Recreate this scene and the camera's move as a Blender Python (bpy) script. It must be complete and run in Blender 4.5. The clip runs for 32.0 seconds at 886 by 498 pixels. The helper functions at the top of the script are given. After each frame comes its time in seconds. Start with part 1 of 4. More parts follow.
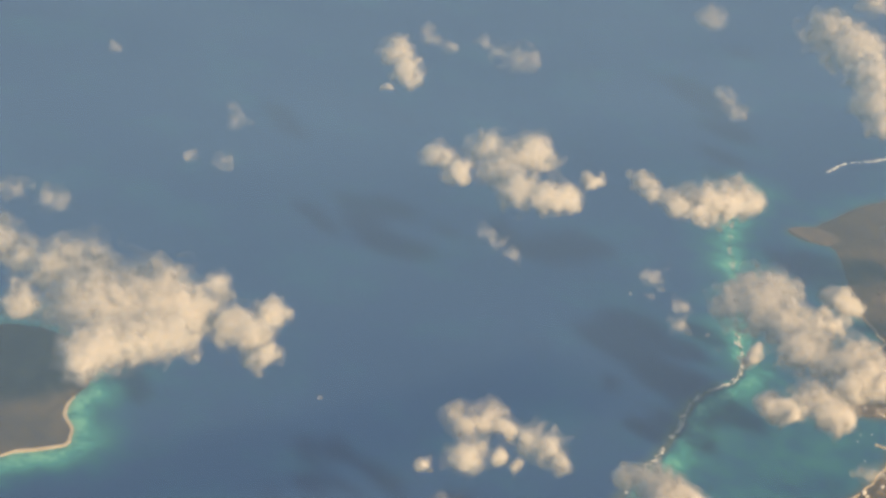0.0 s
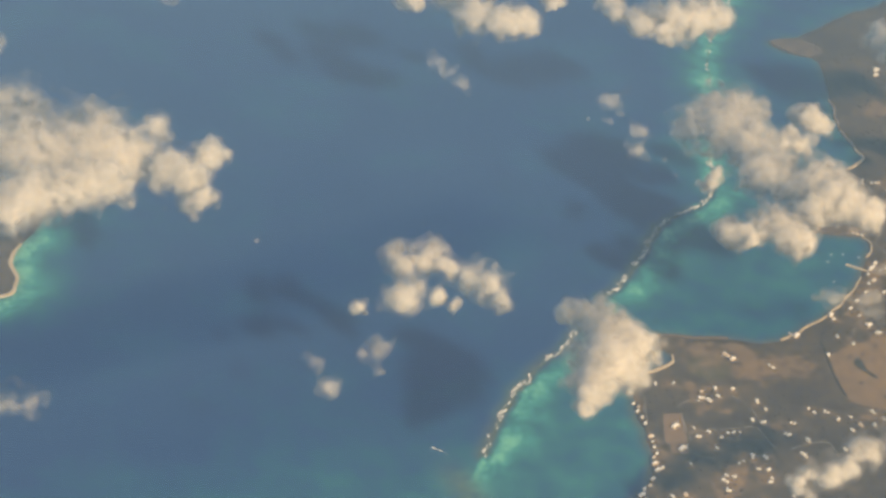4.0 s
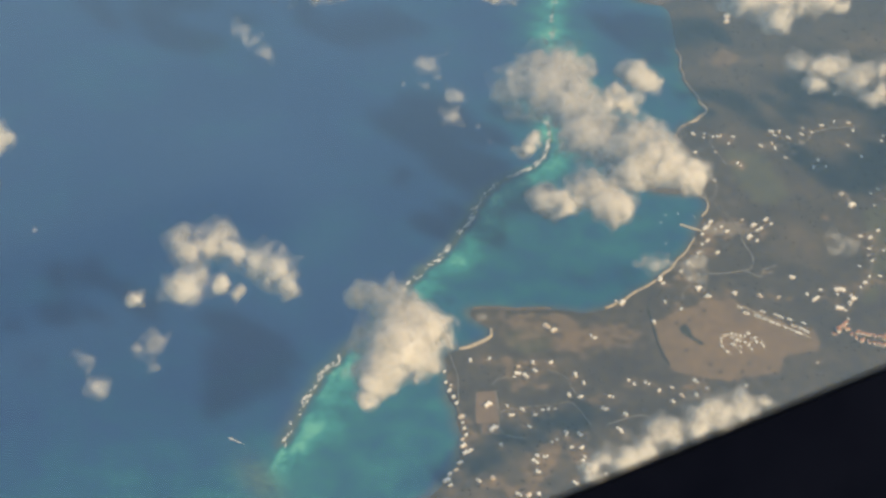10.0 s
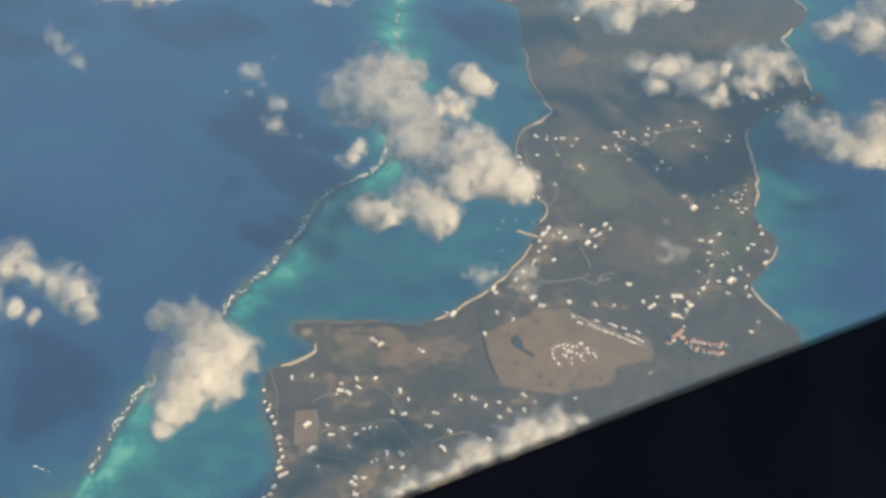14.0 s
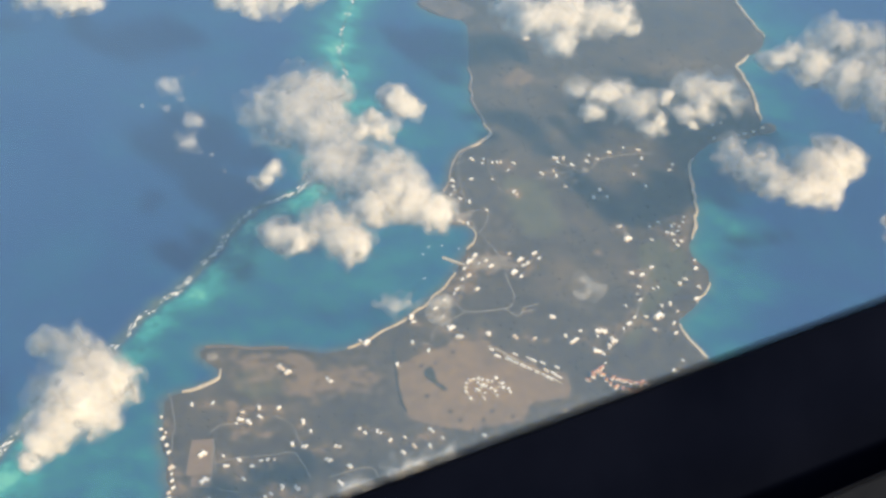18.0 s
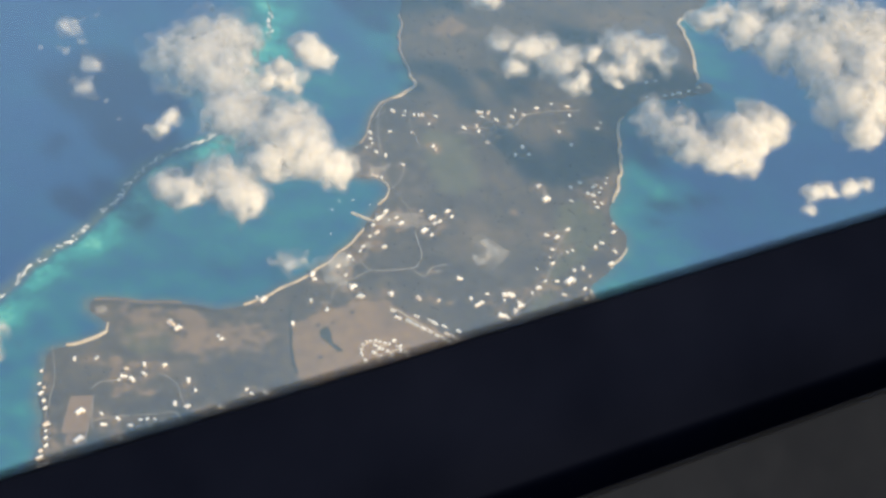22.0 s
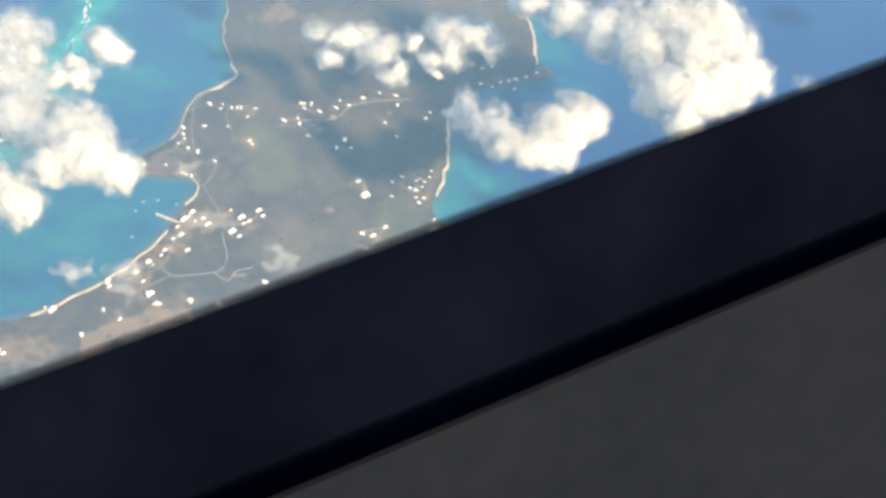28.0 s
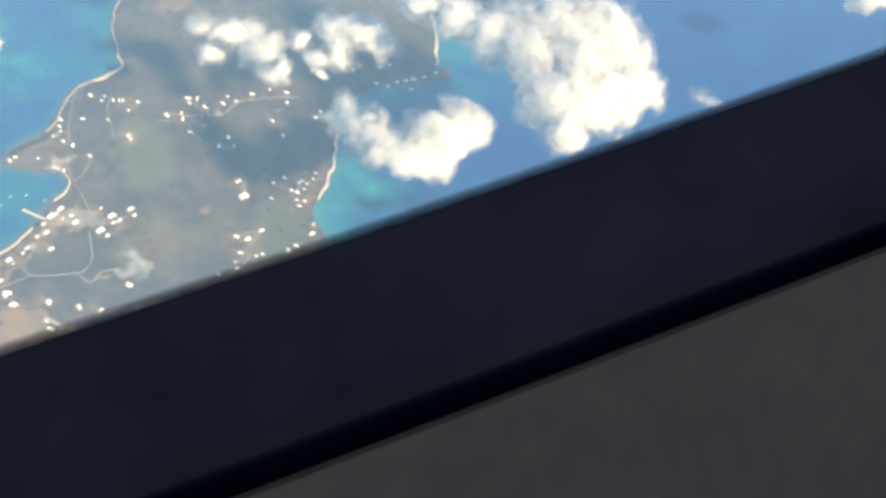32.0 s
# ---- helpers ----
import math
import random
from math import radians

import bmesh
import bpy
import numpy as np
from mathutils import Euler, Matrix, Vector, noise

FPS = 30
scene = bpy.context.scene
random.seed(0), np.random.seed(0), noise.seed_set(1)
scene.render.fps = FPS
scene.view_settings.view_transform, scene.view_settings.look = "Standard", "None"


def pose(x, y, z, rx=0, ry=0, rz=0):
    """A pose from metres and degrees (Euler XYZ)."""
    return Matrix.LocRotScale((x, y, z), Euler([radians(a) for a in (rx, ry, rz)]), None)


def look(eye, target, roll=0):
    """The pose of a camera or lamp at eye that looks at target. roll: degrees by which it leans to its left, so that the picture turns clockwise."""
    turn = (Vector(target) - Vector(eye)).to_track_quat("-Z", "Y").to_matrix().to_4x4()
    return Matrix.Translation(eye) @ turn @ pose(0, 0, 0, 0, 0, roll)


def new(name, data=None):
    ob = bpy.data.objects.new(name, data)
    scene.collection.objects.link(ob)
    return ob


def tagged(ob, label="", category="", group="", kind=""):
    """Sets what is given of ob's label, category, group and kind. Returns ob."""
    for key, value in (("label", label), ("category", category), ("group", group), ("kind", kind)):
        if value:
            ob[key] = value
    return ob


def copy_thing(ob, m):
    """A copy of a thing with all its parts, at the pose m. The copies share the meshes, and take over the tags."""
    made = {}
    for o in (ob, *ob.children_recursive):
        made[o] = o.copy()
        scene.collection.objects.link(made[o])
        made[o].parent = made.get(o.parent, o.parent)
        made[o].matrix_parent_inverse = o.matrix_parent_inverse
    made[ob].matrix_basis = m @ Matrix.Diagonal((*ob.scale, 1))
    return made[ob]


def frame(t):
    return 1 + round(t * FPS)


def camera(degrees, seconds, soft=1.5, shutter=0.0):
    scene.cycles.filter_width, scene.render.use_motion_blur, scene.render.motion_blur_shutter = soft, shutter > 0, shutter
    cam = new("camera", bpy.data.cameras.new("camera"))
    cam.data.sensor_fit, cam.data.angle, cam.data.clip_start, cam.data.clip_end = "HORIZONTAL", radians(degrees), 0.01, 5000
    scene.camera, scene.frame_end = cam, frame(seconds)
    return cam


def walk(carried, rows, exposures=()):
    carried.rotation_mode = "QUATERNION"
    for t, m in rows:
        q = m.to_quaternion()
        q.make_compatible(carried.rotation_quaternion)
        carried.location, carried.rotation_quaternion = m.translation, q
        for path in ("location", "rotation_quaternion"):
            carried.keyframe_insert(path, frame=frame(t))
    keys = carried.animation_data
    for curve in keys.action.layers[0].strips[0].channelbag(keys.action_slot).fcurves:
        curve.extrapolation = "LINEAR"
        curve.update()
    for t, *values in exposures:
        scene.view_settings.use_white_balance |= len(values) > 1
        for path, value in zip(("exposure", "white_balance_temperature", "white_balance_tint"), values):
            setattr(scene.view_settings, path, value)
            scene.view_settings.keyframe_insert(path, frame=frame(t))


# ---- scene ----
cam = camera(28.204, 32.0, soft=3.1)
scene.cycles.transparent_max_bounces = 48
# the camera's path
PATH = [
    (0.0, pose(-2.72, -5.82, 1040.27, 63.710, -8.957, -27.584)),
    (0.5, pose(11.46, -5.43, 1042.17, 60.565, -7.511, -26.673)),
    (1.0, pose(25.62, -5.05, 1044.00, 59.014, -7.016, -27.136)),
    (1.5, pose(39.77, -4.67, 1045.78, 58.446, -6.578, -26.969)),
    (2.0, pose(53.90, -4.31, 1047.49, 57.872, -6.462, -27.276)),
    (2.5, pose(68.01, -3.96, 1049.15, 57.716, -6.173, -26.991)),
    (3.0, pose(82.08, -3.71, 1050.61, 58.128, -6.201, -27.045)),
    (3.5, pose(96.13, -3.46, 1052.01, 57.795, -6.029, -27.330)),
    (4.0, pose(110.17, -3.24, 1053.37, 57.462, -6.606, -27.298)),
    (4.5, pose(124.19, -3.02, 1054.67, 56.961, -6.190, -27.755)),
    (6.5, pose(180.13, -2.28, 1059.39, 55.611, -6.024, -27.343)),
    (7.0, pose(194.19, -1.77, 1060.96, 56.171, -5.448, -27.969)),
    (7.5, pose(208.11, -1.65, 1061.94, 55.913, -5.743, -28.769)),
    (8.0, pose(222.03, -1.55, 1062.87, 55.832, -5.993, -28.649)),
    (8.5, pose(236.00, -1.28, 1064.05, 55.330, -5.836, -28.307)),
    (9.0, pose(249.97, -1.01, 1065.19, 55.361, -6.059, -28.869)),
    (9.5, pose(263.90, -0.81, 1066.22, 55.102, -6.384, -29.139)),
    (10.0, pose(277.82, -0.61, 1067.20, 55.526, -5.854, -29.627)),
    (10.5, pose(291.80, -0.24, 1068.43, 56.001, -5.847, -30.196)),
    (11.0, pose(305.78, 0.10, 1069.63, 56.155, -5.986, -30.186)),
    (11.5, pose(319.49, -0.24, 1069.77, 55.277, -6.352, -29.859)),
    (12.0, pose(333.46, 0.12, 1070.95, 55.669, -6.237, -30.040)),
    (12.5, pose(347.43, 0.50, 1072.15, 56.497, -6.038, -30.400)),
    (13.0, pose(361.40, 0.85, 1073.33, 56.434, -6.080, -30.604)),
    (13.5, pose(375.23, 0.86, 1073.96, 55.558, -6.524, -31.613)),
    (14.0, pose(389.05, 0.85, 1074.58, 55.205, -6.722, -32.220)),
    (14.5, pose(402.86, 0.79, 1075.11, 55.263, -7.166, -31.436)),
    (16.5, pose(457.62, -0.88, 1075.41, 52.999, -8.878, -30.068)),
    (17.0, pose(471.60, -0.35, 1076.67, 53.842, -8.416, -30.538)),
    (17.5, pose(485.76, 0.59, 1078.59, 54.774, -8.464, -30.781)),
    (18.0, pose(499.62, 0.69, 1079.38, 55.049, -8.062, -30.845)),
    (18.5, pose(513.46, 0.72, 1080.09, 54.885, -8.089, -30.872)),
    (19.0, pose(527.30, 0.73, 1080.80, 53.848, -8.496, -31.069)),
    (19.5, pose(541.23, 0.97, 1081.82, 53.881, -8.681, -31.061)),
    (20.0, pose(555.15, 1.20, 1082.84, 53.843, -9.117, -31.292)),
    (20.5, pose(569.06, 1.39, 1083.80, 53.126, -9.259, -31.027)),
    (21.0, pose(582.89, 1.36, 1084.51, 53.955, -8.513, -29.556)),
    (21.5, pose(596.69, 1.18, 1085.00, 52.640, -9.207, -29.418)),
    (22.0, pose(610.48, 0.98, 1085.50, 52.674, -9.628, -29.671)),
    (22.5, pose(624.36, 1.00, 1086.32, 53.054, -9.287, -29.951)),
    (23.0, pose(638.23, 1.01, 1087.14, 52.189, -9.854, -29.958)),
    (23.5, pose(652.09, 0.96, 1087.92, 52.781, -9.550, -29.816)),
    (24.0, pose(665.76, 0.28, 1087.87, 52.134, -8.827, -29.262)),
    (24.5, pose(679.44, -0.35, 1087.95, 51.799, -8.569, -29.202)),
    (26.5, pose(734.98, -0.71, 1091.36, 52.260, -8.415, -30.324)),
    (27.0, pose(748.71, -1.31, 1091.65, 51.494, -9.285, -30.615)),
    (27.5, pose(762.77, -1.00, 1093.14, 51.348, -9.963, -31.108)),
    (28.0, pose(776.84, -0.71, 1094.65, 51.726, -9.807, -31.434)),
    (28.5, pose(790.94, -0.33, 1096.31, 51.513, -9.762, -31.028)),
    (29.0, pose(805.02, 0.05, 1097.98, 51.319, -10.215, -30.382)),
    (29.5, pose(819.00, 0.13, 1099.36, 51.759, -10.883, -30.349)),
    (30.0, pose(833.05, 0.23, 1100.75, 51.330, -10.896, -30.502)),
    (30.5, pose(847.07, 0.26, 1102.22, 52.018, -10.770, -30.601)),
    (31.0, pose(861.12, 0.35, 1103.66, 51.335, -10.792, -30.238)),
    (31.5, pose(875.27, 0.74, 1105.56, 51.146, -11.105, -30.368)),
    (32.0, pose(889.43, 1.15, 1107.47, 50.803, -11.818, -30.875)),
]
EXPOSURES = [(0.0, 0.23, 10700, 17), (4.0, 0.18, 10250, 14), (8.0, 0.12, 9400, 11), (12.0, 0.16, 8500, 9), (14.0, 0.18, 8200, 9), (18.0, 0.55, 7950, 10), (20.0, 0.59, 7950, 10), (24.0, 0.62, 7900, 10), (27.0, 1.06, 7900, 8), (32.0, 1.22, 7900, 8)]

walk(cam, PATH, exposures=EXPOSURES)

# ---- daylight ----
SUN_DIR = Vector((-0.25, 1.28, -1.0)).normalized()  # the way the sunlight travels
world = bpy.data.worlds.new("sky")
scene.world = world
world.use_nodes = True
wn = world.node_tree.nodes
sky = wn.new("ShaderNodeTexSky")
sky.sky_type = "NISHITA"
sky.sun_disc = False
sky.sun_elevation = math.asin(-SUN_DIR.z)
sky.sun_rotation = math.atan2(-SUN_DIR.x, -SUN_DIR.y)
sky.altitude = 1000
wn["Background"].inputs["Strength"].default_value = 0.15
world.node_tree.links.new(sky.outputs["Color"], wn["Background"].inputs["Color"])
sun = new("sun", bpy.data.lights.new("sun", "SUN"))
sun.data.energy, sun.data.angle, sun.data.color = 4.6, radians(3.0), (1.0, 0.83, 0.57)
sun.matrix_world = look((0, 0, 2000), Vector((0, 0, 2000)) + SUN_DIR)


# ---- materials ----
def material(name, rough=0.8, spec=0.3):
    m = bpy.data.materials.new(name)
    m.use_nodes = True
    nodes = m.node_tree.nodes
    p = nodes["Principled BSDF"]
    p.inputs["Roughness"].default_value = rough
    p.inputs["Specular IOR Level"].default_value = spec
    return m, nodes, m.node_tree.links, p


def noise_node(nodes, links, scale, detail=4.0, rough=0.55, coord=None):
    n = nodes.new("ShaderNodeTexNoise")
    n.inputs["Scale"].default_value = scale
    n.inputs["Detail"].default_value = detail
    n.inputs["Roughness"].default_value = rough
    if coord is None:
        coord = nodes.new("ShaderNodeNewGeometry").outputs["Position"]
    links.new(coord, n.inputs["Vector"])
    return n.outputs["Fac"]


def ramp(nodes, links, fac, stops):
    r = nodes.new("ShaderNodeValToRGB")
    e = r.color_ramp.elements
    while len(e) < len(stops):
        e.new(0.5)
    for k, (pos, col) in zip(e, stops):
        k.position, k.color = pos, (*col, 1)
    links.new(fac, r.inputs["Fac"])
    return r.outputs["Color"]


def blend(nodes, links, fac, a, b, mode="MIX"):
    n = nodes.new("ShaderNodeMix")
    n.data_type, n.blend_type = "RGBA", mode
    for sock, v in ((n.inputs["Factor"], fac), (n.inputs["A"], a), (n.inputs["B"], b)):
        if isinstance(v, (int, float)):
            sock.default_value = v
        elif isinstance(v, tuple):
            sock.default_value = (*v, 1)
        else:
            links.new(v, sock)
    return n.outputs["Result"]


def calc(nodes, links, op, a, b=0.0):
    n = nodes.new("ShaderNodeMath")
    n.operation = op
    for sock, v in zip(n.inputs, (a, b)):
        if isinstance(v, (int, float)):
            sock.default_value = v
        else:
            links.new(v, sock)
    return n.outputs[0]


def mottled(name, dark, light, coarse=0.02, fine=0.3, rough=0.85, bump=0.0, share=0.5, spec=0.3):
    """A matt surface that varies between two colours at two scales."""
    m, nodes, links, p = material(name, rough, spec)
    a = noise_node(nodes, links, coarse, 5)
    b = noise_node(nodes, links, fine, 4)
    f = calc(nodes, links, "ADD", calc(nodes, links, "MULTIPLY", a, share), calc(nodes, links, "MULTIPLY", b, 1 - share))
    c = ramp(nodes, links, f, [(0.36, dark), (0.64, light)])
    links.new(c, p.inputs["Base Color"])
    if bump:
        bn = nodes.new("ShaderNodeBump")
        bn.inputs["Strength"].default_value = bump
        bn.inputs["Distance"].default_value = 1.0
        links.new(b, bn.inputs["Height"])
        links.new(bn.outputs["Normal"], p.inputs["Normal"])
    return m


def by_object(name, colours, rough=0.6, spec=0.3):
    """Paint whose colour is chosen for each object, with a little dirt."""
    m, nodes, links, p = material(name, rough, spec)
    info = nodes.new("ShaderNodeObjectInfo")
    r = nodes.new("ShaderNodeValToRGB")
    r.color_ramp.interpolation = "CONSTANT"
    e = r.color_ramp.elements
    while len(e) < len(colours):
        e.new(0.5)
    for i, (k, col) in enumerate(zip(e, colours)):
        k.position, k.color = i / len(colours), (*col, 1)
    links.new(info.outputs["Random"], r.inputs["Fac"])
    dirt = noise_node(nodes, links, 0.9, 4)
    links.new(blend(nodes, links, calc(nodes, links, "MULTIPLY", dirt, 0.2), r.outputs["Color"], (0.30, 0.27, 0.22)), p.inputs["Base Color"])
    return m


def water_material():
    m, nodes, links, p = material("sea_water", 0.4, 0.12)
    at = nodes.new("ShaderNodeAttribute")
    at.attribute_name = "shallow"
    big = noise_node(nodes, links, 0.007, 4)
    mid = noise_node(nodes, links, 0.028, 5)
    fine = noise_node(nodes, links, 0.16, 4)
    s = at.outputs["Fac"]
    # the bottom's sand and weed show only where the water is shallow
    patch = calc(nodes, links, "SUBTRACT", calc(nodes, links, "ADD", calc(nodes, links, "MULTIPLY", mid, 0.9), calc(nodes, links, "MULTIPLY", fine, 0.35)), 0.625)
    s2 = calc(nodes, links, "ADD", s, calc(nodes, links, "MULTIPLY", patch, calc(nodes, links, "ADD", calc(nodes, links, "MULTIPLY", s, 1.7), 0.07)))
    s3 = calc(nodes, links, "ADD", s2, calc(nodes, links, "MULTIPLY", calc(nodes, links, "SUBTRACT", big, 0.5), 0.60))
    c = ramp(nodes, links, s3, [(0.0, (0.006, 0.045, 0.166)), (0.12, (0.006, 0.064, 0.174)), (0.30, (0.006, 0.092, 0.176)), (0.55, (0.012, 0.145, 0.190)),
                                (0.80, (0.022, 0.260, 0.265)), (1.0, (0.100, 0.430, 0.370))])
    # brown weed and sand just under the surface, along the reef's outer edge and the sheltered shore
    shoal = nodes.new("ShaderNodeAttribute")
    shoal.attribute_name = "shoal"
    k = calc(nodes, links, "MULTIPLY", shoal.outputs["Fac"], calc(nodes, links, "ADD", calc(nodes, links, "MULTIPLY", mid, 1.2), 0.4))
    bottom = ramp(nodes, links, fine, [(0.35, (0.085, 0.078, 0.062)), (0.65, (0.175, 0.150, 0.112))])
    n = nodes.new("ShaderNodeClamp")
    links.new(k, n.inputs["Value"])
    links.new(blend(nodes, links, n.outputs[0], c, bottom), p.inputs["Base Color"])
    return m


def land_material():
    """Dry scrub that passes into tan grass, olive scrub and bare pale ground by soft, uneven borders."""
    m, nodes, links, p = material("island_ground", 0.92, 0.1)
    a, b, c = noise_node(nodes, links, 0.016, 5), noise_node(nodes, links, 0.10, 4), noise_node(nodes, links, 0.4, 3)
    f = calc(nodes, links, "ADD", calc(nodes, links, "MULTIPLY", a, 0.45), calc(nodes, links, "ADD", calc(nodes, links, "MULTIPLY", b, 0.4), calc(nodes, links, "MULTIPLY", c, 0.15)))
    broad = noise_node(nodes, links, 0.007, 3)
    f = calc(nodes, links, "ADD", f, calc(nodes, links, "MULTIPLY", calc(nodes, links, "SUBTRACT", broad, 0.5), 0.35))
    colour = ramp(nodes, links, f, [(0.34, (0.044, 0.037, 0.032)), (0.50, (0.074, 0.061, 0.045)), (0.66, (0.130, 0.100, 0.064))])
    kinds = (("olive", [(0.36, (0.064, 0.066, 0.040)), (0.64, (0.118, 0.110, 0.066))]), ("dry", [(0.34, (0.122, 0.092, 0.063)), (0.50, (0.174, 0.124, 0.079)), (0.66, (0.245, 0.163, 0.090))]),
             ("bare", [(0.34, (0.135, 0.112, 0.090)), (0.50, (0.215, 0.180, 0.145)), (0.66, (0.330, 0.285, 0.230))]))
    for name, stops in kinds:
        at = nodes.new("ShaderNodeAttribute")
        at.attribute_name = name
        ragged = calc(nodes, links, "ADD", at.outputs["Fac"], calc(nodes, links, "MULTIPLY", calc(nodes, links, "SUBTRACT", f, 0.5), 1.3))
        k = nodes.new("ShaderNodeMapRange")
        k.interpolation_type = "SMOOTHSTEP"
        k.inputs["From Min"].default_value, k.inputs["From Max"].default_value = 0.30, 0.70
        links.new(ragged, k.inputs["Value"])
        colour = blend(nodes, links, k.outputs[0], colour, ramp(nodes, links, f, stops))
    links.new(colour, p.inputs["Base Color"])
    bn = nodes.new("ShaderNodeBump")
    bn.inputs["Strength"].default_value, bn.inputs["Distance"].default_value = 0.25, 1.0
    links.new(b, bn.inputs["Height"])
    links.new(bn.outputs["Normal"], p.inputs["Normal"])
    return m


def cloud_material(name, cover, torn=0.5):
    """White droplets that let some light through; cover: how much of the surface is closed; torn: how uneven that is."""
    m = bpy.data.materials.new(name)
    m.use_nodes = True
    nodes, links = m.node_tree.nodes, m.node_tree.links
    nodes.remove(nodes["Principled BSDF"])
    d = nodes.new("ShaderNodeBsdfDiffuse")
    t = nodes.new("ShaderNodeBsdfTranslucent")
    tone = ramp(nodes, links, noise_node(nodes, links, 0.03, 3), [(0.35, (0.76, 0.740, 0.705)), (0.65, (0.86, 0.840, 0.806))])
    for n in (d, t):
        links.new(tone, n.inputs["Color"])
    mix = nodes.new("ShaderNodeMixShader")
    mix.inputs[0].default_value = 0.28
    links.new(d.outputs[0], mix.inputs[1])
    links.new(t.outputs[0], mix.inputs[2])
    hole = nodes.new("ShaderNodeBsdfTransparent")
    m2 = nodes.new("ShaderNodeMixShader")
    gap = noise_node(nodes, links, 0.07, 5, 0.55)
    k = nodes.new("ShaderNodeMapRange")
    k.interpolation_type = "SMOOTHSTEP"
    k.inputs["From Min"].default_value, k.inputs["From Max"].default_value = 0.32, 0.68
    k.inputs["To Min"].default_value, k.inputs["To Max"].default_value = cover * (1 - torn), min(1.0, cover * (1 + torn))
    links.new(gap, k.inputs["Value"])
    links.new(k.outputs[0], m2.inputs[0])
    links.new(hole.outputs[0], m2.inputs[1])
    links.new(mix.outputs[0], m2.inputs[2])
    links.new(m2.outputs[0], nodes["Material Output"].inputs["Surface"])
    return m


def blur_material(name, colour, cover):
    """An added strip, partly clear, that imitates an edge out of focus near the eye."""
    m = bpy.data.materials.new(name)
    m.use_nodes = True
    nodes, links = m.node_tree.nodes, m.node_tree.links
    p = nodes["Principled BSDF"]
    p.inputs["Base Color"].default_value = (*colour, 1)
    p.inputs["Roughness"].default_value = 0.9
    p.inputs["Specular IOR Level"].default_value = 0.0
    clear = nodes.new("ShaderNodeBsdfTransparent")
    mix = nodes.new("ShaderNodeMixShader")
    mix.inputs[0].default_value = cover
    links.new(clear.outputs[0], mix.inputs[1])
    links.new(p.outputs[0], mix.inputs[2])
    links.new(mix.outputs[0], nodes["Material Output"].inputs["Surface"])
    return m


def haze_material():
    """A flat sheet painted as haze: mostly clear, with a little bluish diffuse colour."""
    m = bpy.data.materials.new("painted_haze")
    m.use_nodes = True
    nodes, links = m.node_tree.nodes, m.node_tree.links
    nodes.remove(nodes["Principled BSDF"])
    d = nodes.new("ShaderNodeBsdfDiffuse")
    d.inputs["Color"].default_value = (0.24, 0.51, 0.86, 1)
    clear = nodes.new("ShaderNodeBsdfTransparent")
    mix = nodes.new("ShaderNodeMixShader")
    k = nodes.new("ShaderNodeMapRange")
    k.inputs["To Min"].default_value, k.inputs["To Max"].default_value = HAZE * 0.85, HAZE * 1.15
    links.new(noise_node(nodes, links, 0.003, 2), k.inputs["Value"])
    # the painted haze covers more towards the north, in place of depth through air
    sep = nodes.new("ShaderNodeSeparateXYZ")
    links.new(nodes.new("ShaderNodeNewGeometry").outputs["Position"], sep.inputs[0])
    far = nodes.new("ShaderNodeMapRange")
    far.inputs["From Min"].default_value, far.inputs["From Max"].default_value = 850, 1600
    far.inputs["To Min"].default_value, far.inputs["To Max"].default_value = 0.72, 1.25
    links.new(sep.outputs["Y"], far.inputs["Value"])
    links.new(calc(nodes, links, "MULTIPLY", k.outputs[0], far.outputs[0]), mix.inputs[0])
    links.new(clear.outputs[0], mix.inputs[1])
    links.new(d.outputs[0], mix.inputs[2])
    links.new(mix.outputs[0], nodes["Material Output"].inputs["Surface"])
    return m


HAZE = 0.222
WATER = water_material()
SCRUB = land_material()
MANGROVE_GREEN = mottled("mangrove", (0.030, 0.034, 0.029), (0.064, 0.062, 0.047), 0.03, 0.2, 0.9, 0.5)
DRY_GRASS = mottled("dry_grass", (0.120, 0.088, 0.056), (0.270, 0.190, 0.112), 0.022, 0.16, 0.9, 0.2)
BARE_EARTH = mottled("bare_earth", (0.15, 0.105, 0.070), (0.24, 0.165, 0.105), 0.05, 0.5, 0.9, 0.1)
SAND = mottled("sand", (0.34, 0.28, 0.20), (0.58, 0.51, 0.40), 0.05, 0.35, 0.9)
ROCK = mottled("brown_rock", (0.075, 0.060, 0.050), (0.155, 0.120, 0.090), 0.06, 0.5, 0.9, 0.3)
PALE_ROCK = mottled("pale_rock", (0.16, 0.13, 0.11), (0.36, 0.31, 0.26), 0.06, 0.5, 0.9, 0.2)
REEF_FLAT = mottled("reef_flat", (0.030, 0.085, 0.095), (0.105, 0.125, 0.095), 0.04, 0.3, 0.7, 0.1)
FOAM = mottled("foam", (0.62, 0.64, 0.64), (0.90, 0.90, 0.89), 0.1, 0.8, 0.6)
TRACK = mottled("dirt_track", (0.17, 0.148, 0.120), (0.31, 0.27, 0.22), 0.06, 0.5, 0.9)
LEAVES = mottled("bush_leaves", (0.042, 0.036, 0.031), (0.080, 0.066, 0.050), 0.08, 0.6, 0.9)
WALL_PAINT = by_object("wall_paint", [(0.78, 0.75, 0.68), (0.70, 0.64, 0.54), (0.82, 0.81, 0.78), (0.66, 0.56, 0.43)])
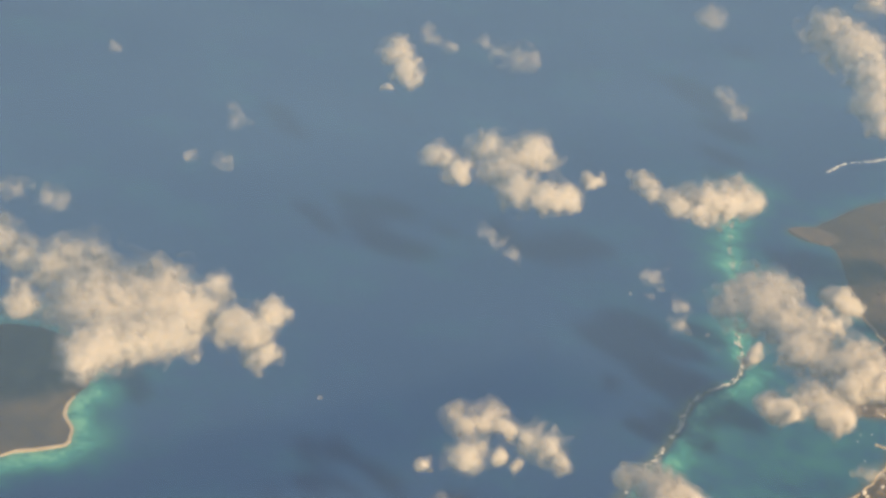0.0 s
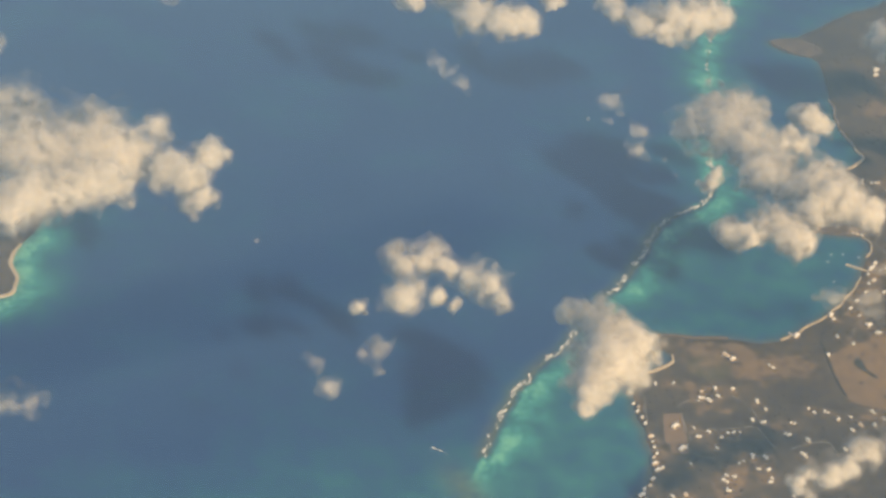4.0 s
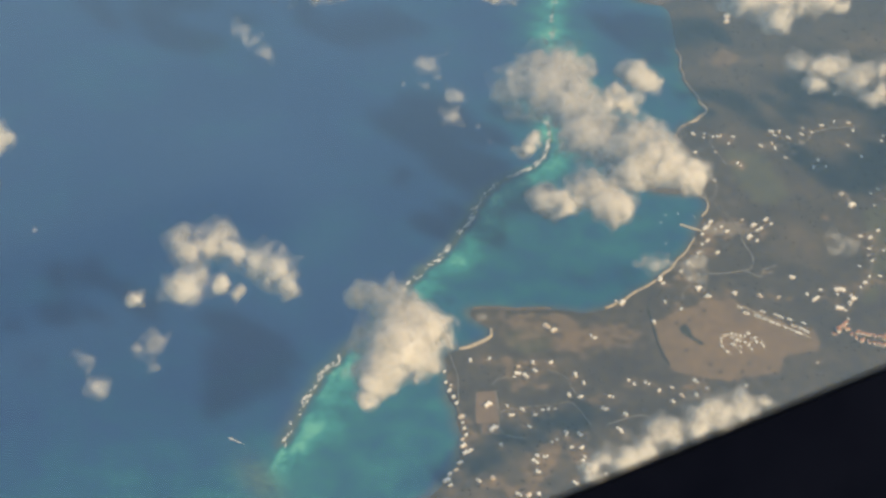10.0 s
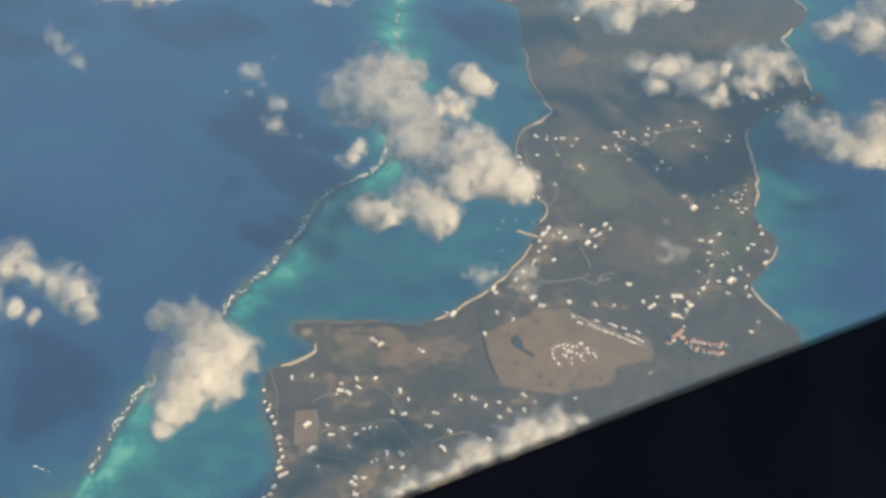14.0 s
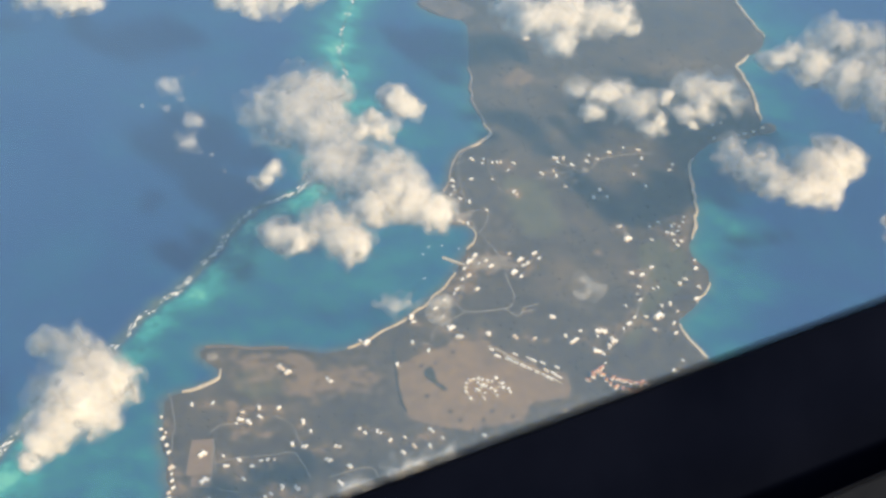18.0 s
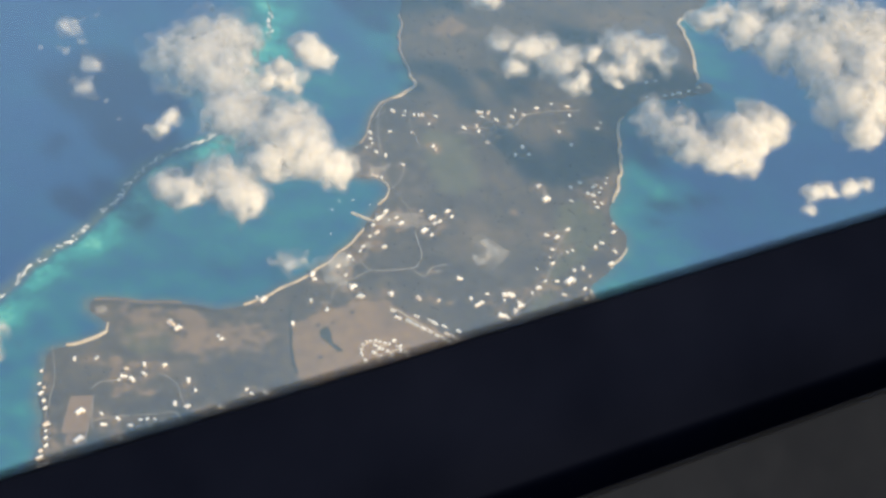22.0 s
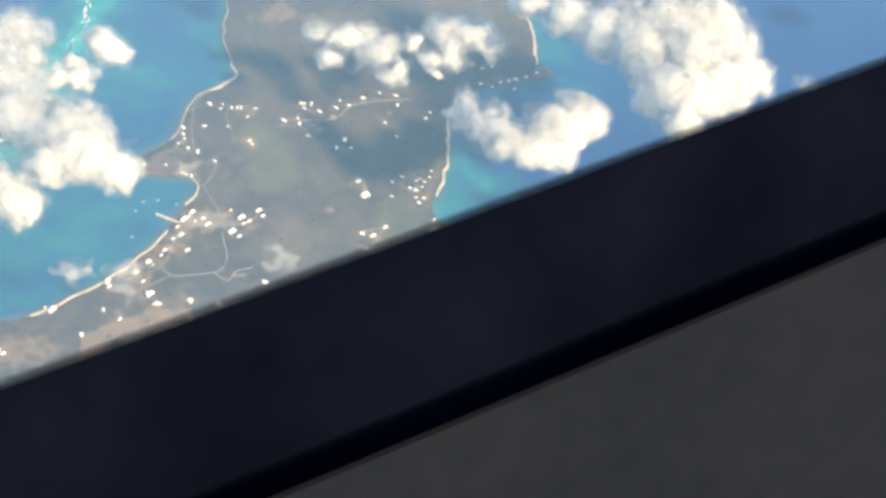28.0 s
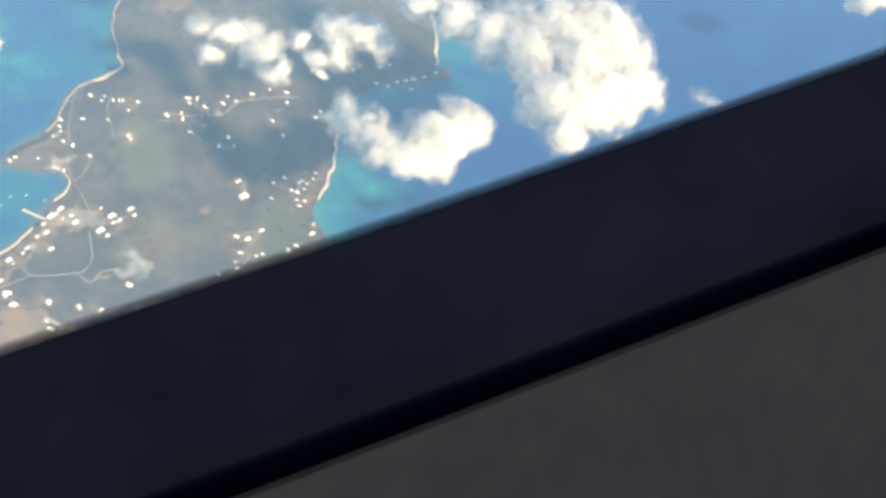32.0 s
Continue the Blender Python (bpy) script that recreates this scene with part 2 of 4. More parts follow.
ROOF_PAINT = by_object("roof_paint", [(0.90, 0.89, 0.87), (0.84, 0.82, 0.77), (0.91, 0.90, 0.89), (0.66, 0.52, 0.40), (0.90, 0.89, 0.86), (0.55, 0.60, 0.63), (0.90, 0.88, 0.85), (0.91, 0.90, 0.88)])
ORANGE_ROOF = by_object("clay_tiles", [(0.46, 0.19, 0.10), (0.52, 0.23, 0.13), (0.42, 0.18, 0.11)])
PAVING = mottled("pale_paving", (0.44, 0.38, 0.29), (0.62, 0.55, 0.44), 0.2, 1.5, 0.85)
GLASS_DARK, _n, _l, _p = material("dark_window", 0.15, 0.5)
_l.new(ramp(_n, _l, noise_node(_n, _l, 0.8), [(0.3, (0.02, 0.03, 0.04)), (0.7, (0.06, 0.07, 0.08))]), _p.inputs["Base Color"])
HULL = by_object("boat_paint", [(0.86, 0.86, 0.85), (0.80, 0.80, 0.80), (0.70, 0.73, 0.76)], 0.3, 0.5)
CLOUD_CORE = cloud_material("cloud_core", 0.7, 0.15)
CLOUD_SKIN = cloud_material("cloud_skin", 0.34, 0.45)
CLOUD_WISP = cloud_material("cloud_wisp", 0.18, 0.8)
CLOUD_VEIL = cloud_material("cloud_veil", 0.085, 1.0)
CLOUD_MIST = cloud_material("cloud_mist", 0.04, 1.0)
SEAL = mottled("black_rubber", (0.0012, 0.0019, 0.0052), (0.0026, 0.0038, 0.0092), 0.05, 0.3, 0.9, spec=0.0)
SEAL_BLUR = blur_material("seal_blur", (0.0022, 0.0034, 0.0085), 0.22)
# near-black base colour holds the unlit cabin's shade, not the panel's own grey
TRIM = mottled("cabin_shade_trim", (0.0066, 0.0083, 0.0124), (0.0086, 0.0106, 0.0154), 0.15, 1.5, 0.9, spec=0.0)
TRIM_BLUR = blur_material("trim_blur", (0.0076, 0.0094, 0.0138), 0.25)


# ---- the plan, in metres: coast, reef, fields and roads ----
LAND = [(1972, 1843), (1870, 1817), (1790, 1787), (1740, 1771), (1694, 1773), (1694, 1738), (1723, 1711), (1714, 1671), (1669, 1595), (1629, 1521),
    (1615, 1472), (1605, 1448), (1585, 1435), (1549, 1421), (1524, 1398), (1513, 1381), (1491, 1361), (1451, 1343), (1430, 1321), (1446, 1310),
    (1466, 1298), (1478, 1290), (1477, 1273), (1455, 1250), (1435, 1233), (1410, 1210), (1373, 1187), (1329, 1168), (1281, 1152), (1248, 1148),
    (1224, 1150), (1196, 1168), (1169, 1176), (1146, 1188), (1127, 1195), (1115, 1193), (1112, 1183), (1116, 1172), (1118, 1162), (1114, 1152), (1101, 1145), (1086, 1142), (1065, 1143),
    (1049, 1132), (1030, 1094), (1021, 1062), (1009, 1031), (997, 1011), (966, 982), (920, 960), (904, 948), (834, 916)]
LAND_EAST = [(1591, 981), (1511, 961), (1594, 997), (1593, 1035), (1595, 1040), (1604, 1062), (1634, 1077), (1671, 1100), (1690, 1120), (1694, 1147),
    (1701, 1172), (1734, 1204), (1769, 1246), (1812, 1311), (1855, 1340), (1894, 1341), (1945, 1339), (1962, 1350), (1954, 1348), (1984, 1393),
    (2008, 1442), (2028, 1488), (2063, 1508), (2116, 1540), (2142, 1623), (2168, 1691), (2207, 1768)]
WEST_ISLE = [(350, 1451), (439, 1469), (474, 1471), (508, 1473), (521, 1492), (526, 1524), (539, 1555), (560, 1574), (570, 1587), (587, 1620), (573,
    1689), (525, 1728), (485, 1725), (390, 1725)]
REEF = [(852, 1083), (881, 1112), (914, 1144), (950, 1172), (983, 1194), (1013, 1207), (1087, 1263), (1114, 1281), (1150, 1301), (1193, 1332), (1226,
    1362), (1257, 1389), (1292, 1402), (1325, 1410), (1357, 1429), (1383, 1457)]
REEF_NORTH = [(1383, 1457), (1409, 1506), (1470, 1572), (1508, 1635), (1526, 1679), (1587, 1770), (1628, 1816), (1723, 1910)]
PIER = [(1421, 1247), (1437, 1226)]
FIELD = [(1283, 1104), (1315, 1111), (1353, 1114), (1388, 1104), (1401, 1083), (1417, 1044), (1441, 1034), (1429, 1011), (1417, 998), (1380, 1008),
    (1356, 986), (1300, 995), (1269, 1016), (1254, 1030), (1264, 1066)]
FIELD_WEST = [(1137, 1190), (1179, 1170), (1214, 1142), (1255, 1124), (1280, 1106), (1262, 1067), (1242, 1044), (1198, 1064), (1154, 1096), (1117,
    1116), (1111, 1134)]
FIELD_DARK = [(1127, 1150), (1149, 1158), (1171, 1142), (1173, 1119), (1158, 1103), (1126, 1109), (1118, 1127)]
YARD = [(1053, 1078), (1072, 1072), (1054, 1034), (1049, 1030), (1029, 1037)]
YARD_SMALL = [(1033, 1034), (1049, 1028), (1043, 1015), (1027, 1022)]
OLIVE = [(1570, 1363), (1616, 1339), (1607, 1305), (1580, 1241), (1546, 1237), (1528, 1252), (1539, 1304)]
EAST_LAWN = [(1636, 1191), (1676, 1200), (1693, 1168), (1676, 1126), (1621, 1093), (1584, 1081), (1529, 1038), (1512, 1043), (1555, 1085), (1604,
    1128)]
FIELD_NORTH = [(1674, 1579), (1737, 1576), (1746, 1536), (1705, 1526), (1658, 1547)]
HEDGE = [(1293, 1129), (1286, 1114), (1274, 1087), (1266, 1068), (1260, 1054), (1257, 1038)]
DARK_SPOTS = [(1306, 1095), (1321, 1093), (1287, 1053), (1346, 1101), (1299, 1010), (1321, 1002), (1350, 996), (1386, 1085), (1297, 1024), (1335, 1010)]
SAND_BAND = [(1181, 1161), (1195, 1158), (1206, 1147), (1206, 1128), (1193, 1106), (1181, 1100), (1172, 1106), (1184, 1121), (1190, 1141)]
CLEARINGS = [(1094, 1068), (1117, 1060), (1041, 1025), (1110, 1109), (1188, 1127), (1183, 1108), (1252, 1003), (1081, 975), (1102, 1073), (1122,
    1059), (1091, 1066), (1583, 1076), (1620, 1123), (1591, 1194), (1650, 1325), (1454, 1135), (1335, 1154), (1357, 1160), (1674, 1169), (1689,
    1141), (1155, 1058), (1428, 1238), (1451, 1236), (1489, 1219), (1500, 1362), (1449, 1082), (1196, 1134), (1185, 1129), (1462, 1225), (1497,
    1207), (1440, 1214), (1470, 1221), (1481, 1212), (1456, 1205), (1488, 1231), (1471, 1236), (1447, 1222), (1418, 1188), (1662, 1348), (1724, 1359)]
COPSE = [(1303, 1086), (1313, 1088), (1312, 1079), (1309, 1066), (1311, 1053), (1306, 1053), (1304, 1067), (1300, 1077)]
VILLAGE_GROUND = [(1447, 1233), (1472, 1234), (1492, 1222), (1493, 1202), (1465, 1202), (1444, 1215), (1433, 1227)]
POINT_GROUND = [(1428, 1322), (1447, 1331), (1473, 1326), (1489, 1312), (1505, 1312), (1479, 1291), (1465, 1300), (1448, 1310)]
BARE_PLOTS = [(1646, 1219), (1639, 1206), (1556, 985), (1121, 1181), (1424, 1206), (1410, 1191), (1512, 1362),
    (1496, 1348), (1676, 1341), (1742, 1330), (1462, 1131), (1702, 1200)]
ROAD_NORTH = [(1592, 1440), (1548, 1417), (1526, 1387), (1507, 1344), (1488, 1299), (1484, 1272), (1484, 1251), (1480, 1225), (1475, 1208)]
ROAD_SPUR = [(1484, 1272), (1504, 1289), (1513, 1302), (1515, 1313)]
ROAD_LOOP = [(1470, 1198), (1462, 1173), (1457, 1159), (1448, 1149), (1436, 1144), (1395, 1154), (1392, 1171)]
ROAD_MANOR = [(1436, 1144), (1442, 1128), (1457, 1139), (1474, 1139)]
ROAD_SHORE = [(1432, 1220), (1418, 1197), (1392, 1171), (1368, 1164), (1350, 1163)]
ROAD_WEST = [(1395, 1154), (1376, 1149), (1349, 1140), (1332, 1123), (1323, 1125)]
ROAD_NORTH_EAST = [(1619, 1353), (1673, 1338), (1702, 1353), (1727, 1355), (1775, 1346)]
ROAD_FARM = [(1657, 1366), (1657, 1339), (1641, 1334)]
ROAD_EAST = [(1617, 1119), (1599, 1115), (1569, 1090), (1542, 1070), (1501, 1047)]
ROAD_GRID = [(1061, 1145), (1046, 1100), (1024, 1060), (1014, 1025)]
ROAD_YARD = [(1073, 1073), (1055, 1039), (1046, 1015), (1062, 1001)]
ROAD_SUBURB = [(1059, 1042), (1081, 1041), (1111, 1033), (1132, 1028), (1132, 1012), (1131, 993)]
ROAD_HILL = [(1145, 987), (1180, 987), (1189, 981), (1185, 961)]
ROAD_PLOTS = [(1073, 1080), (1079, 1085), (1085, 1087), (1098, 1084)]
ROAD_BEND = [(1137, 1080), (1144, 1072), (1147, 1060), (1144, 1046), (1144, 1032)]
ROAD_YARD_EAST = [(1072, 1071), (1064, 1054), (1056, 1033)]
ROAD_POINT = [(1542, 1418), (1547, 1406), (1521, 1396), (1501, 1367)]
ROAD_LANE = [(1576, 1400), (1564, 1381), (1557, 1356), (1550, 1327)]
ROAD_SPUR_EAST = [(1605, 1346), (1631, 1335), (1633, 1318), (1636, 1298)]
ROAD_HOUSES = [(1607, 1153), (1628, 1149), (1604, 1128), (1582, 1106), (1569, 1090)]
ROAD_VILLAGE = [(1437, 1226), (1454, 1227), (1467, 1216), (1475, 1208), (1486, 1203), (1513, 1208)]

# ---- where the houses stand ----
SHORE_ROW = [(1033, 1101), (1035, 1095), (1030, 1089), (1029, 1079), (1027, 1070), (1021, 1051), (1018, 1043), (1015, 1035), (1012, 1026), (1006,
    1022), (1002, 1014), (1005, 1006), (999, 1005), (987, 995), (979, 988), (971, 985), (964, 979), (964, 972), (1040, 1116)]
SUBURB = [(1073, 1122), (1092, 1117), (1112, 1095), (1129, 1095), (1146, 1088), (1124, 1083), (1106, 1086), (1100, 1083), (1111, 1080), (1158, 1062),
    (1159, 1048), (1135, 1038), (1145, 1031), (1174, 1019), (1157, 1006), (1170, 992), (1219, 1022), (1205, 1027), (1070, 1047), (1067, 1034), (1081,
    1037), (1088, 1025), (1099, 1029), (1105, 1028), (1111, 1026), (1074, 1013), (1035, 1001), (1088, 987), (1102, 992), (1112, 986), (1099, 956),
    (1104, 968), (1152, 972), (1053, 967), (1064, 970), (1047, 957), (1005, 965)]
SUBURB_EAST = [(1016, 936), (1023, 933), (1033, 930), (1071, 929), (1104, 927), (1203, 1034), (1217, 1025), (1222, 1009), (1237, 1008), (1225, 990),
    (1265, 1007), (1253, 989), (1239, 994), (1171, 992), (1155, 1009), (1152, 976), (1171, 1021), (1143, 1032), (1198, 967), (1270, 994), (1309,
    982), (1403, 983), (1052, 971), (1066, 970), (1095, 972), (1095, 952), (1082, 986), (1100, 989), (1113, 983), (1048, 955), (991, 967), (1004,
    964), (1058, 974), (938, 951), (966, 932), (1015, 938), (1024, 932), (952, 939), (1032, 930)]
MIDDLE = [(1174, 1140), (1177, 1132), (1209, 1110), (1210, 1105), (1283, 1104), (1325, 1113), (1315, 1129), (1267, 1150), (1334, 1165), (1363, 1137),
    (1364, 1121), (1395, 1113), (1419, 1099), (1437, 1090), (1475, 1113), (1470, 1082), (1490, 1083), (1477, 1073), (1471, 1071), (1507, 1076),
    (1513, 1072), (1502, 1069), (1513, 1056), (1502, 1049), (1487, 1048), (1491, 1043)]
ROW_HOUSES = [(1385, 1090), (1385, 1079), (1393, 1070), (1397, 1063), (1401, 1056), (1405, 1050), (1409, 1043), (1413, 1037), (1416, 1030), (1404,
    1075), (1414, 1065), (1416, 1060), (1423, 1053), (1433, 1042), (1420, 1042), (1424, 1035), (1426, 1029)]
RING = [(1333, 1055), (1338, 1057), (1343, 1057), (1348, 1056), (1329, 1049), (1326, 1043), (1325, 1033), (1351, 1053), (1355, 1050), (1359, 1048),
    (1365, 1050), (1364, 1043), (1367, 1041), (1344, 1050), (1346, 1045), (1349, 1043), (1338, 1041), (1343, 1035), (1338, 1028), (1352, 1039),
    (1354, 1034), (1352, 1027), (1364, 1035), (1368, 1032), (1367, 1027)]
HOTEL = [(1451, 1014), (1460, 1018), (1468, 1021), (1474, 1024), (1470, 1015), (1469, 1007), (1477, 1007), (1469, 1000), (1481, 1003), (1485, 999),
    (1490, 995), (1495, 992), (1499, 989), (1505, 987), (1472, 994), (1477, 989), (1481, 985), (1486, 980), (1492, 978)]
EAST_SHORE = [(1641, 1227), (1645, 1228), (1631, 1150), (1603, 1148), (1612, 1142), (1616, 1117), (1609, 1116), (1586, 1115), (1596, 1125), (1583,
    1105), (1562, 1102), (1559, 1082), (1571, 1078), (1599, 1088), (1610, 1088), (1610, 1074), (1593, 1058), (1585, 1044), (1567, 1057), (1546,
    1075), (1536, 1070), (1514, 1060), (1513, 1074), (1507, 1076), (1505, 1052), (1643, 1114), (1654, 1118), (1687, 1144), (1678, 1131), (1660,
    1101), (1644, 1085)]
EAST_BEACH = [(1677, 1215), (1692, 1219), (1664, 1193), (1690, 1199), (1694, 1194), (1703, 1208), (1704, 1197), (1711, 1204), (1728, 1218), (1721,
    1210), (1708, 1210), (1686, 1174), (1688, 1183), (1695, 1179), (1484, 1030), (1545, 993), (1564, 1004)]
VILLAGE = [(1442, 1228), (1429, 1207), (1419, 1203), (1404, 1190), (1398, 1184), (1382, 1179), (1384, 1173), (1365, 1169), (1366, 1154), (1333,
    1158), (1271, 1145), (1324, 1112), (1425, 1183), (1364, 1135), (1366, 1119), (1396, 1114), (1493, 1226), (1498, 1212), (1496, 1202), (1503,
    1204), (1479, 1195), (1483, 1186), (1520, 1217), (1520, 1207), (1455, 1236), (1449, 1231), (1452, 1222), (1461, 1223), (1461, 1213), (1431, 1219)]
NORTH = [(1508, 1371), (1503, 1361), (1501, 1353), (1491, 1347), (1497, 1336), (1504, 1327), (1531, 1367), (1473, 1299), (1476, 1295), (1480, 1291),
    (1463, 1316), (1435, 1320), (1442, 1324), (1562, 1392), (1568, 1399), (1554, 1403), (1574, 1389), (1580, 1388), (1584, 1387), (1598, 1380),
    (1583, 1369), (1565, 1328), (1565, 1322), (1514, 1306), (1555, 1359)]
NORTH_EAST = [(1618, 1350), (1635, 1350), (1632, 1340), (1630, 1317), (1662, 1370), (1653, 1373), (1651, 1365), (1664, 1354), (1686, 1355), (1702,
    1355), (1697, 1366), (1725, 1363), (1748, 1366), (1764, 1356), (1756, 1339), (1665, 1298), (1649, 1287), (1665, 1283), (1725, 1313), (1724,
    1286), (1795, 1421), (1774, 1306), (1785, 1315)]
HOOK = [(1954, 1348), (1936, 1344), (1921, 1344), (1911, 1343), (1899, 1343), (1874, 1347), (1884, 1338), (1908, 1326), (1908, 1376), (1894, 1375),
    (1860, 1377)]
BIG_HOUSES = [(1637, 1204), (1584, 1074), (1053, 1056), (1040, 1024), (1792, 1648), (1781, 1635)]

# ---- clouds: each is a cluster of puffs (x, y, radius) about its height ----
CLOUDS = {}
CLOUDS["isle"] = (165, 1, [(469, 1619, 24.2), (486, 1582, 18.7), (502, 1547, 20.8), (530, 1534, 31.8), (519, 1470, 33.2), (542, 1452, 35.9), (503,
    1384, 24.8), (481, 1368, 19.2), (586, 1476, 31.5), (600, 1449, 28.4), (546, 1394, 27.4), (576, 1397, 22.7), (628, 1442, 23.4), (664, 1487, 13.5),
    (641, 1397, 20.2), (656, 1376, 17.9), (657, 1342, 12.7), (690, 1413, 14.3), (455, 1487, 17.8)])
CLOUDS["triple"] = (165, 2, [(791, 1201, 11.6), (796, 1180, 12.5), (823, 1187, 18.5), (832, 1164, 12.6), (773, 1134, 16.8), (800, 1125, 7.7), (809,
    1108, 6.1), (848, 1144, 13.0), (857, 1122, 14.5), (854, 1094, 9.2), (727, 1135, 7.5), (729, 1120, 4.5)])
CLOUDS["pair_a"] = (150, 3, [(664, 1086, 8.4), (661, 1053, 9.2), (663, 1070, 3.7)])
CLOUDS["pair_b"] = (150, 3, [(720, 1083, 9.9), (718, 1063, 5.6), (711, 1086, 4.7)])
CLOUDS["lagoon"] = (160, 1, [(910, 1072, 7.9), (917, 1060, 9.9), (926, 1046, 16.8), (934, 1029, 22.1), (938, 1006, 18.5), (911, 1008, 23.6), (908,
    984, 21.5), (881, 974, 18.8), (860, 958, 13.5), (849, 943, 7.3), (957, 1016, 9.8), (955, 991, 7.8)])
CLOUDS["bay"] = (140, 1, [(1256, 1371, 19.3), (1298, 1394, 22.7), (1325, 1385, 25.8), (1273, 1340, 28.7), (1284, 1305, 28.4), (1271, 1263, 18.6),
    (1326, 1346, 15.8), (1295, 1224, 21.3), (1312, 1213, 24.2), (1310, 1179, 25.5), (1321, 1159, 20.9), (1274, 1171, 17.9), (1331, 1144, 13.0), (1399,
    1336, 16.0), (1399, 1357, 13.0), (1355, 1301, 15.0), (1335, 1308, 12.6), (1358, 1327, 10.3), (1213, 1267, 10.3), (1200, 1255, 8.5), (1285, 1246,
    23.0), (1303, 1270, 20.0), (1318, 1232, 18.0), (1300, 1195, 20.0)])
CLOUDS["pairlet"] = (125, 1, [(1179, 1190, 12.2), (1192, 1184, 15.5), (1192, 1163, 11.0), (1232, 1179, 18.4), (1237, 1156, 19.4), (1240, 1139, 11.0)])
CLOUDS["north_a"] = (185, 1, [(1040, 1717, 17.3), (1041, 1667, 13.6), (1113, 1720, 21.1), (1101, 1655, 24.0), (1162, 1692, 28.1), (1097, 1607, 23.6),
    (1120, 1578, 20.1), (1144, 1573, 14.8), (1207, 1616, 11.1)])
CLOUDS["streak"] = (197, 3, [(983, 1488, 7.5), (982, 1462, 8.7), (984, 1432, 8.6)])
CLOUDS["north_b"] = (175, 1, [(1286, 1612, 14.1), (1298, 1644, 8.6), (1278, 1581, 10.4), (1293, 1553, 15.2), (1347, 1558, 28.0), (1383, 1558, 24.7),
    (1408, 1545, 14.1), (1313, 1533, 13.8)])
CLOUDS["dots"] = (160, 3, [(1167, 1417, 8.8), (1171, 1351, 8.6), (1205, 1434, 3.8), (1157, 1285, 3.0)])
CLOUDS["far_a"] = (190, 1, [(1135, 2028, 19.7), (1123, 1977, 19.4), (1072, 1912, 6.8)])
CLOUDS["far_b"] = (190, 3, [(1226, 2108, 11.5), (1227, 2075, 9.8), (1238, 2052, 9.7)])
CLOUDS["far_c"] = (190, 3, [(1294, 2059, 11.5), (1299, 2025, 11.4), (1319, 2002, 18.7), (1327, 1980, 12.1)])
CLOUDS["far_d"] = (190, 3, [(1566, 1832, 12.1), (1551, 1783, 11.9)])
CLOUDS["far_e"] = (190, 1, [(1931, 2037, 34.7), (1929, 1976, 37.7), (1879, 1876, 32.9), (1805, 1775, 26.6), (1752, 1700, 17.7)])
CLOUDS["far_f"] = (180, 3, [(839, 1895, 9.3), (833, 1861, 9.9)])
CLOUDS["far_g"] = (180, 3, [(772, 1752, 8.7), (732, 1760, 6.6)])
CLOUDS["far_h"] = (175, 3, [(515, 1724, 13.1), (548, 1686, 13.0)])
CLOUDS["far_i"] = (180, 3, [(760, 2113, 6.8)])
CLOUDS["far_j"] = (190, 3, [(1771, 2148, 16.5), (1756, 2111, 9.0)])
CLOUDS["far_k"] = (190, 0, [(2149, 2188, 21.6)])
CLOUDS["southwest"] = (150, 3, [(396, 1129, 12.1), (411, 1116, 9.3), (426, 1107, 9.8)])
CLOUDS["speck"] = (157, 3, [(688, 1269, 3.7)])
CLOUDS["land_south"] = (130, 2, [(997, 828, 10.5), (1027, 826, 12.5), (1051, 828, 10.6), (1081, 838, 13.8), (1110, 837, 13.8), (1140, 845, 16.0),
    (1158, 837, 11.0), (1186, 841, 8.1), (1060, 842, 12.0), (1125, 850, 11.2), (1170, 848, 10.4), (1012, 836, 8.8)])
CLOUDS["land_mid"] = (112, 2, [(1642, 1345, 15.4), (1661, 1328, 17.9), (1630, 1301, 12.7), (1687, 1322, 18.0), (1687, 1287, 19.6), (1681, 1254,
    15.1), (1732, 1299, 13.1), (1732, 1264, 11.1), (1778, 1311, 19.0), (1798, 1294, 21.5), (1811, 1279, 18.9), (1757, 1257, 15.4), (1725, 1242, 7.9)])
CLOUDS["land_top"] = (130, 1, [(1655, 1519, 20.3), (1680, 1483, 28.2), (1716, 1487, 25.8), (1754, 1469, 25.9), (1771, 1457, 21.8), (1661, 1417,
    17.0), (1652, 1476, 14.7)])
CLOUDS["horseshoe"] = (147, 1, [(1696, 1144, 13.2), (1688, 1116, 17.4), (1694, 1094, 17.9), (1697, 1068, 18.4), (1711, 1049, 19.5), (1736, 1046,
    18.5), (1759, 1094, 17.6), (1788, 1090, 20.3), (1796, 1077, 15.8), (1756, 1065, 18.7), (1722, 1070, 15.0), (1772, 1078, 16.0)])
CLOUDS["tower"] = (190, 1, [(1834, 1226, 16.9), (1846, 1200, 19.1), (1864, 1163, 21.3), (1901, 1176, 25.1), (1881, 1116, 24.5), (1938, 1144, 33.8),
    (1976, 1135, 31.7), (1980, 1101, 30.2), (1916, 1075, 32.9), (1861, 1040, 28.6), (1902, 1028, 28.9), (1958, 1043, 21.0), (1843, 996, 14.6), (1862,
    1080, 18.4), (1817, 1232, 13.4), (1941, 1211, 24.5), (1910, 1241, 24.5)])
CLOUDS["tuft"] = (130, 2, [(1795, 988, 10.2), (1813, 987, 9.1), (1773, 970, 7.3), (1838, 985, 10.3), (1860, 984, 7.5)])
CLOUDS["tuft_b"] = (150, 3, [(2075, 1057, 8.8), (2078, 1046, 7.0), (2074, 1068, 4.7)])
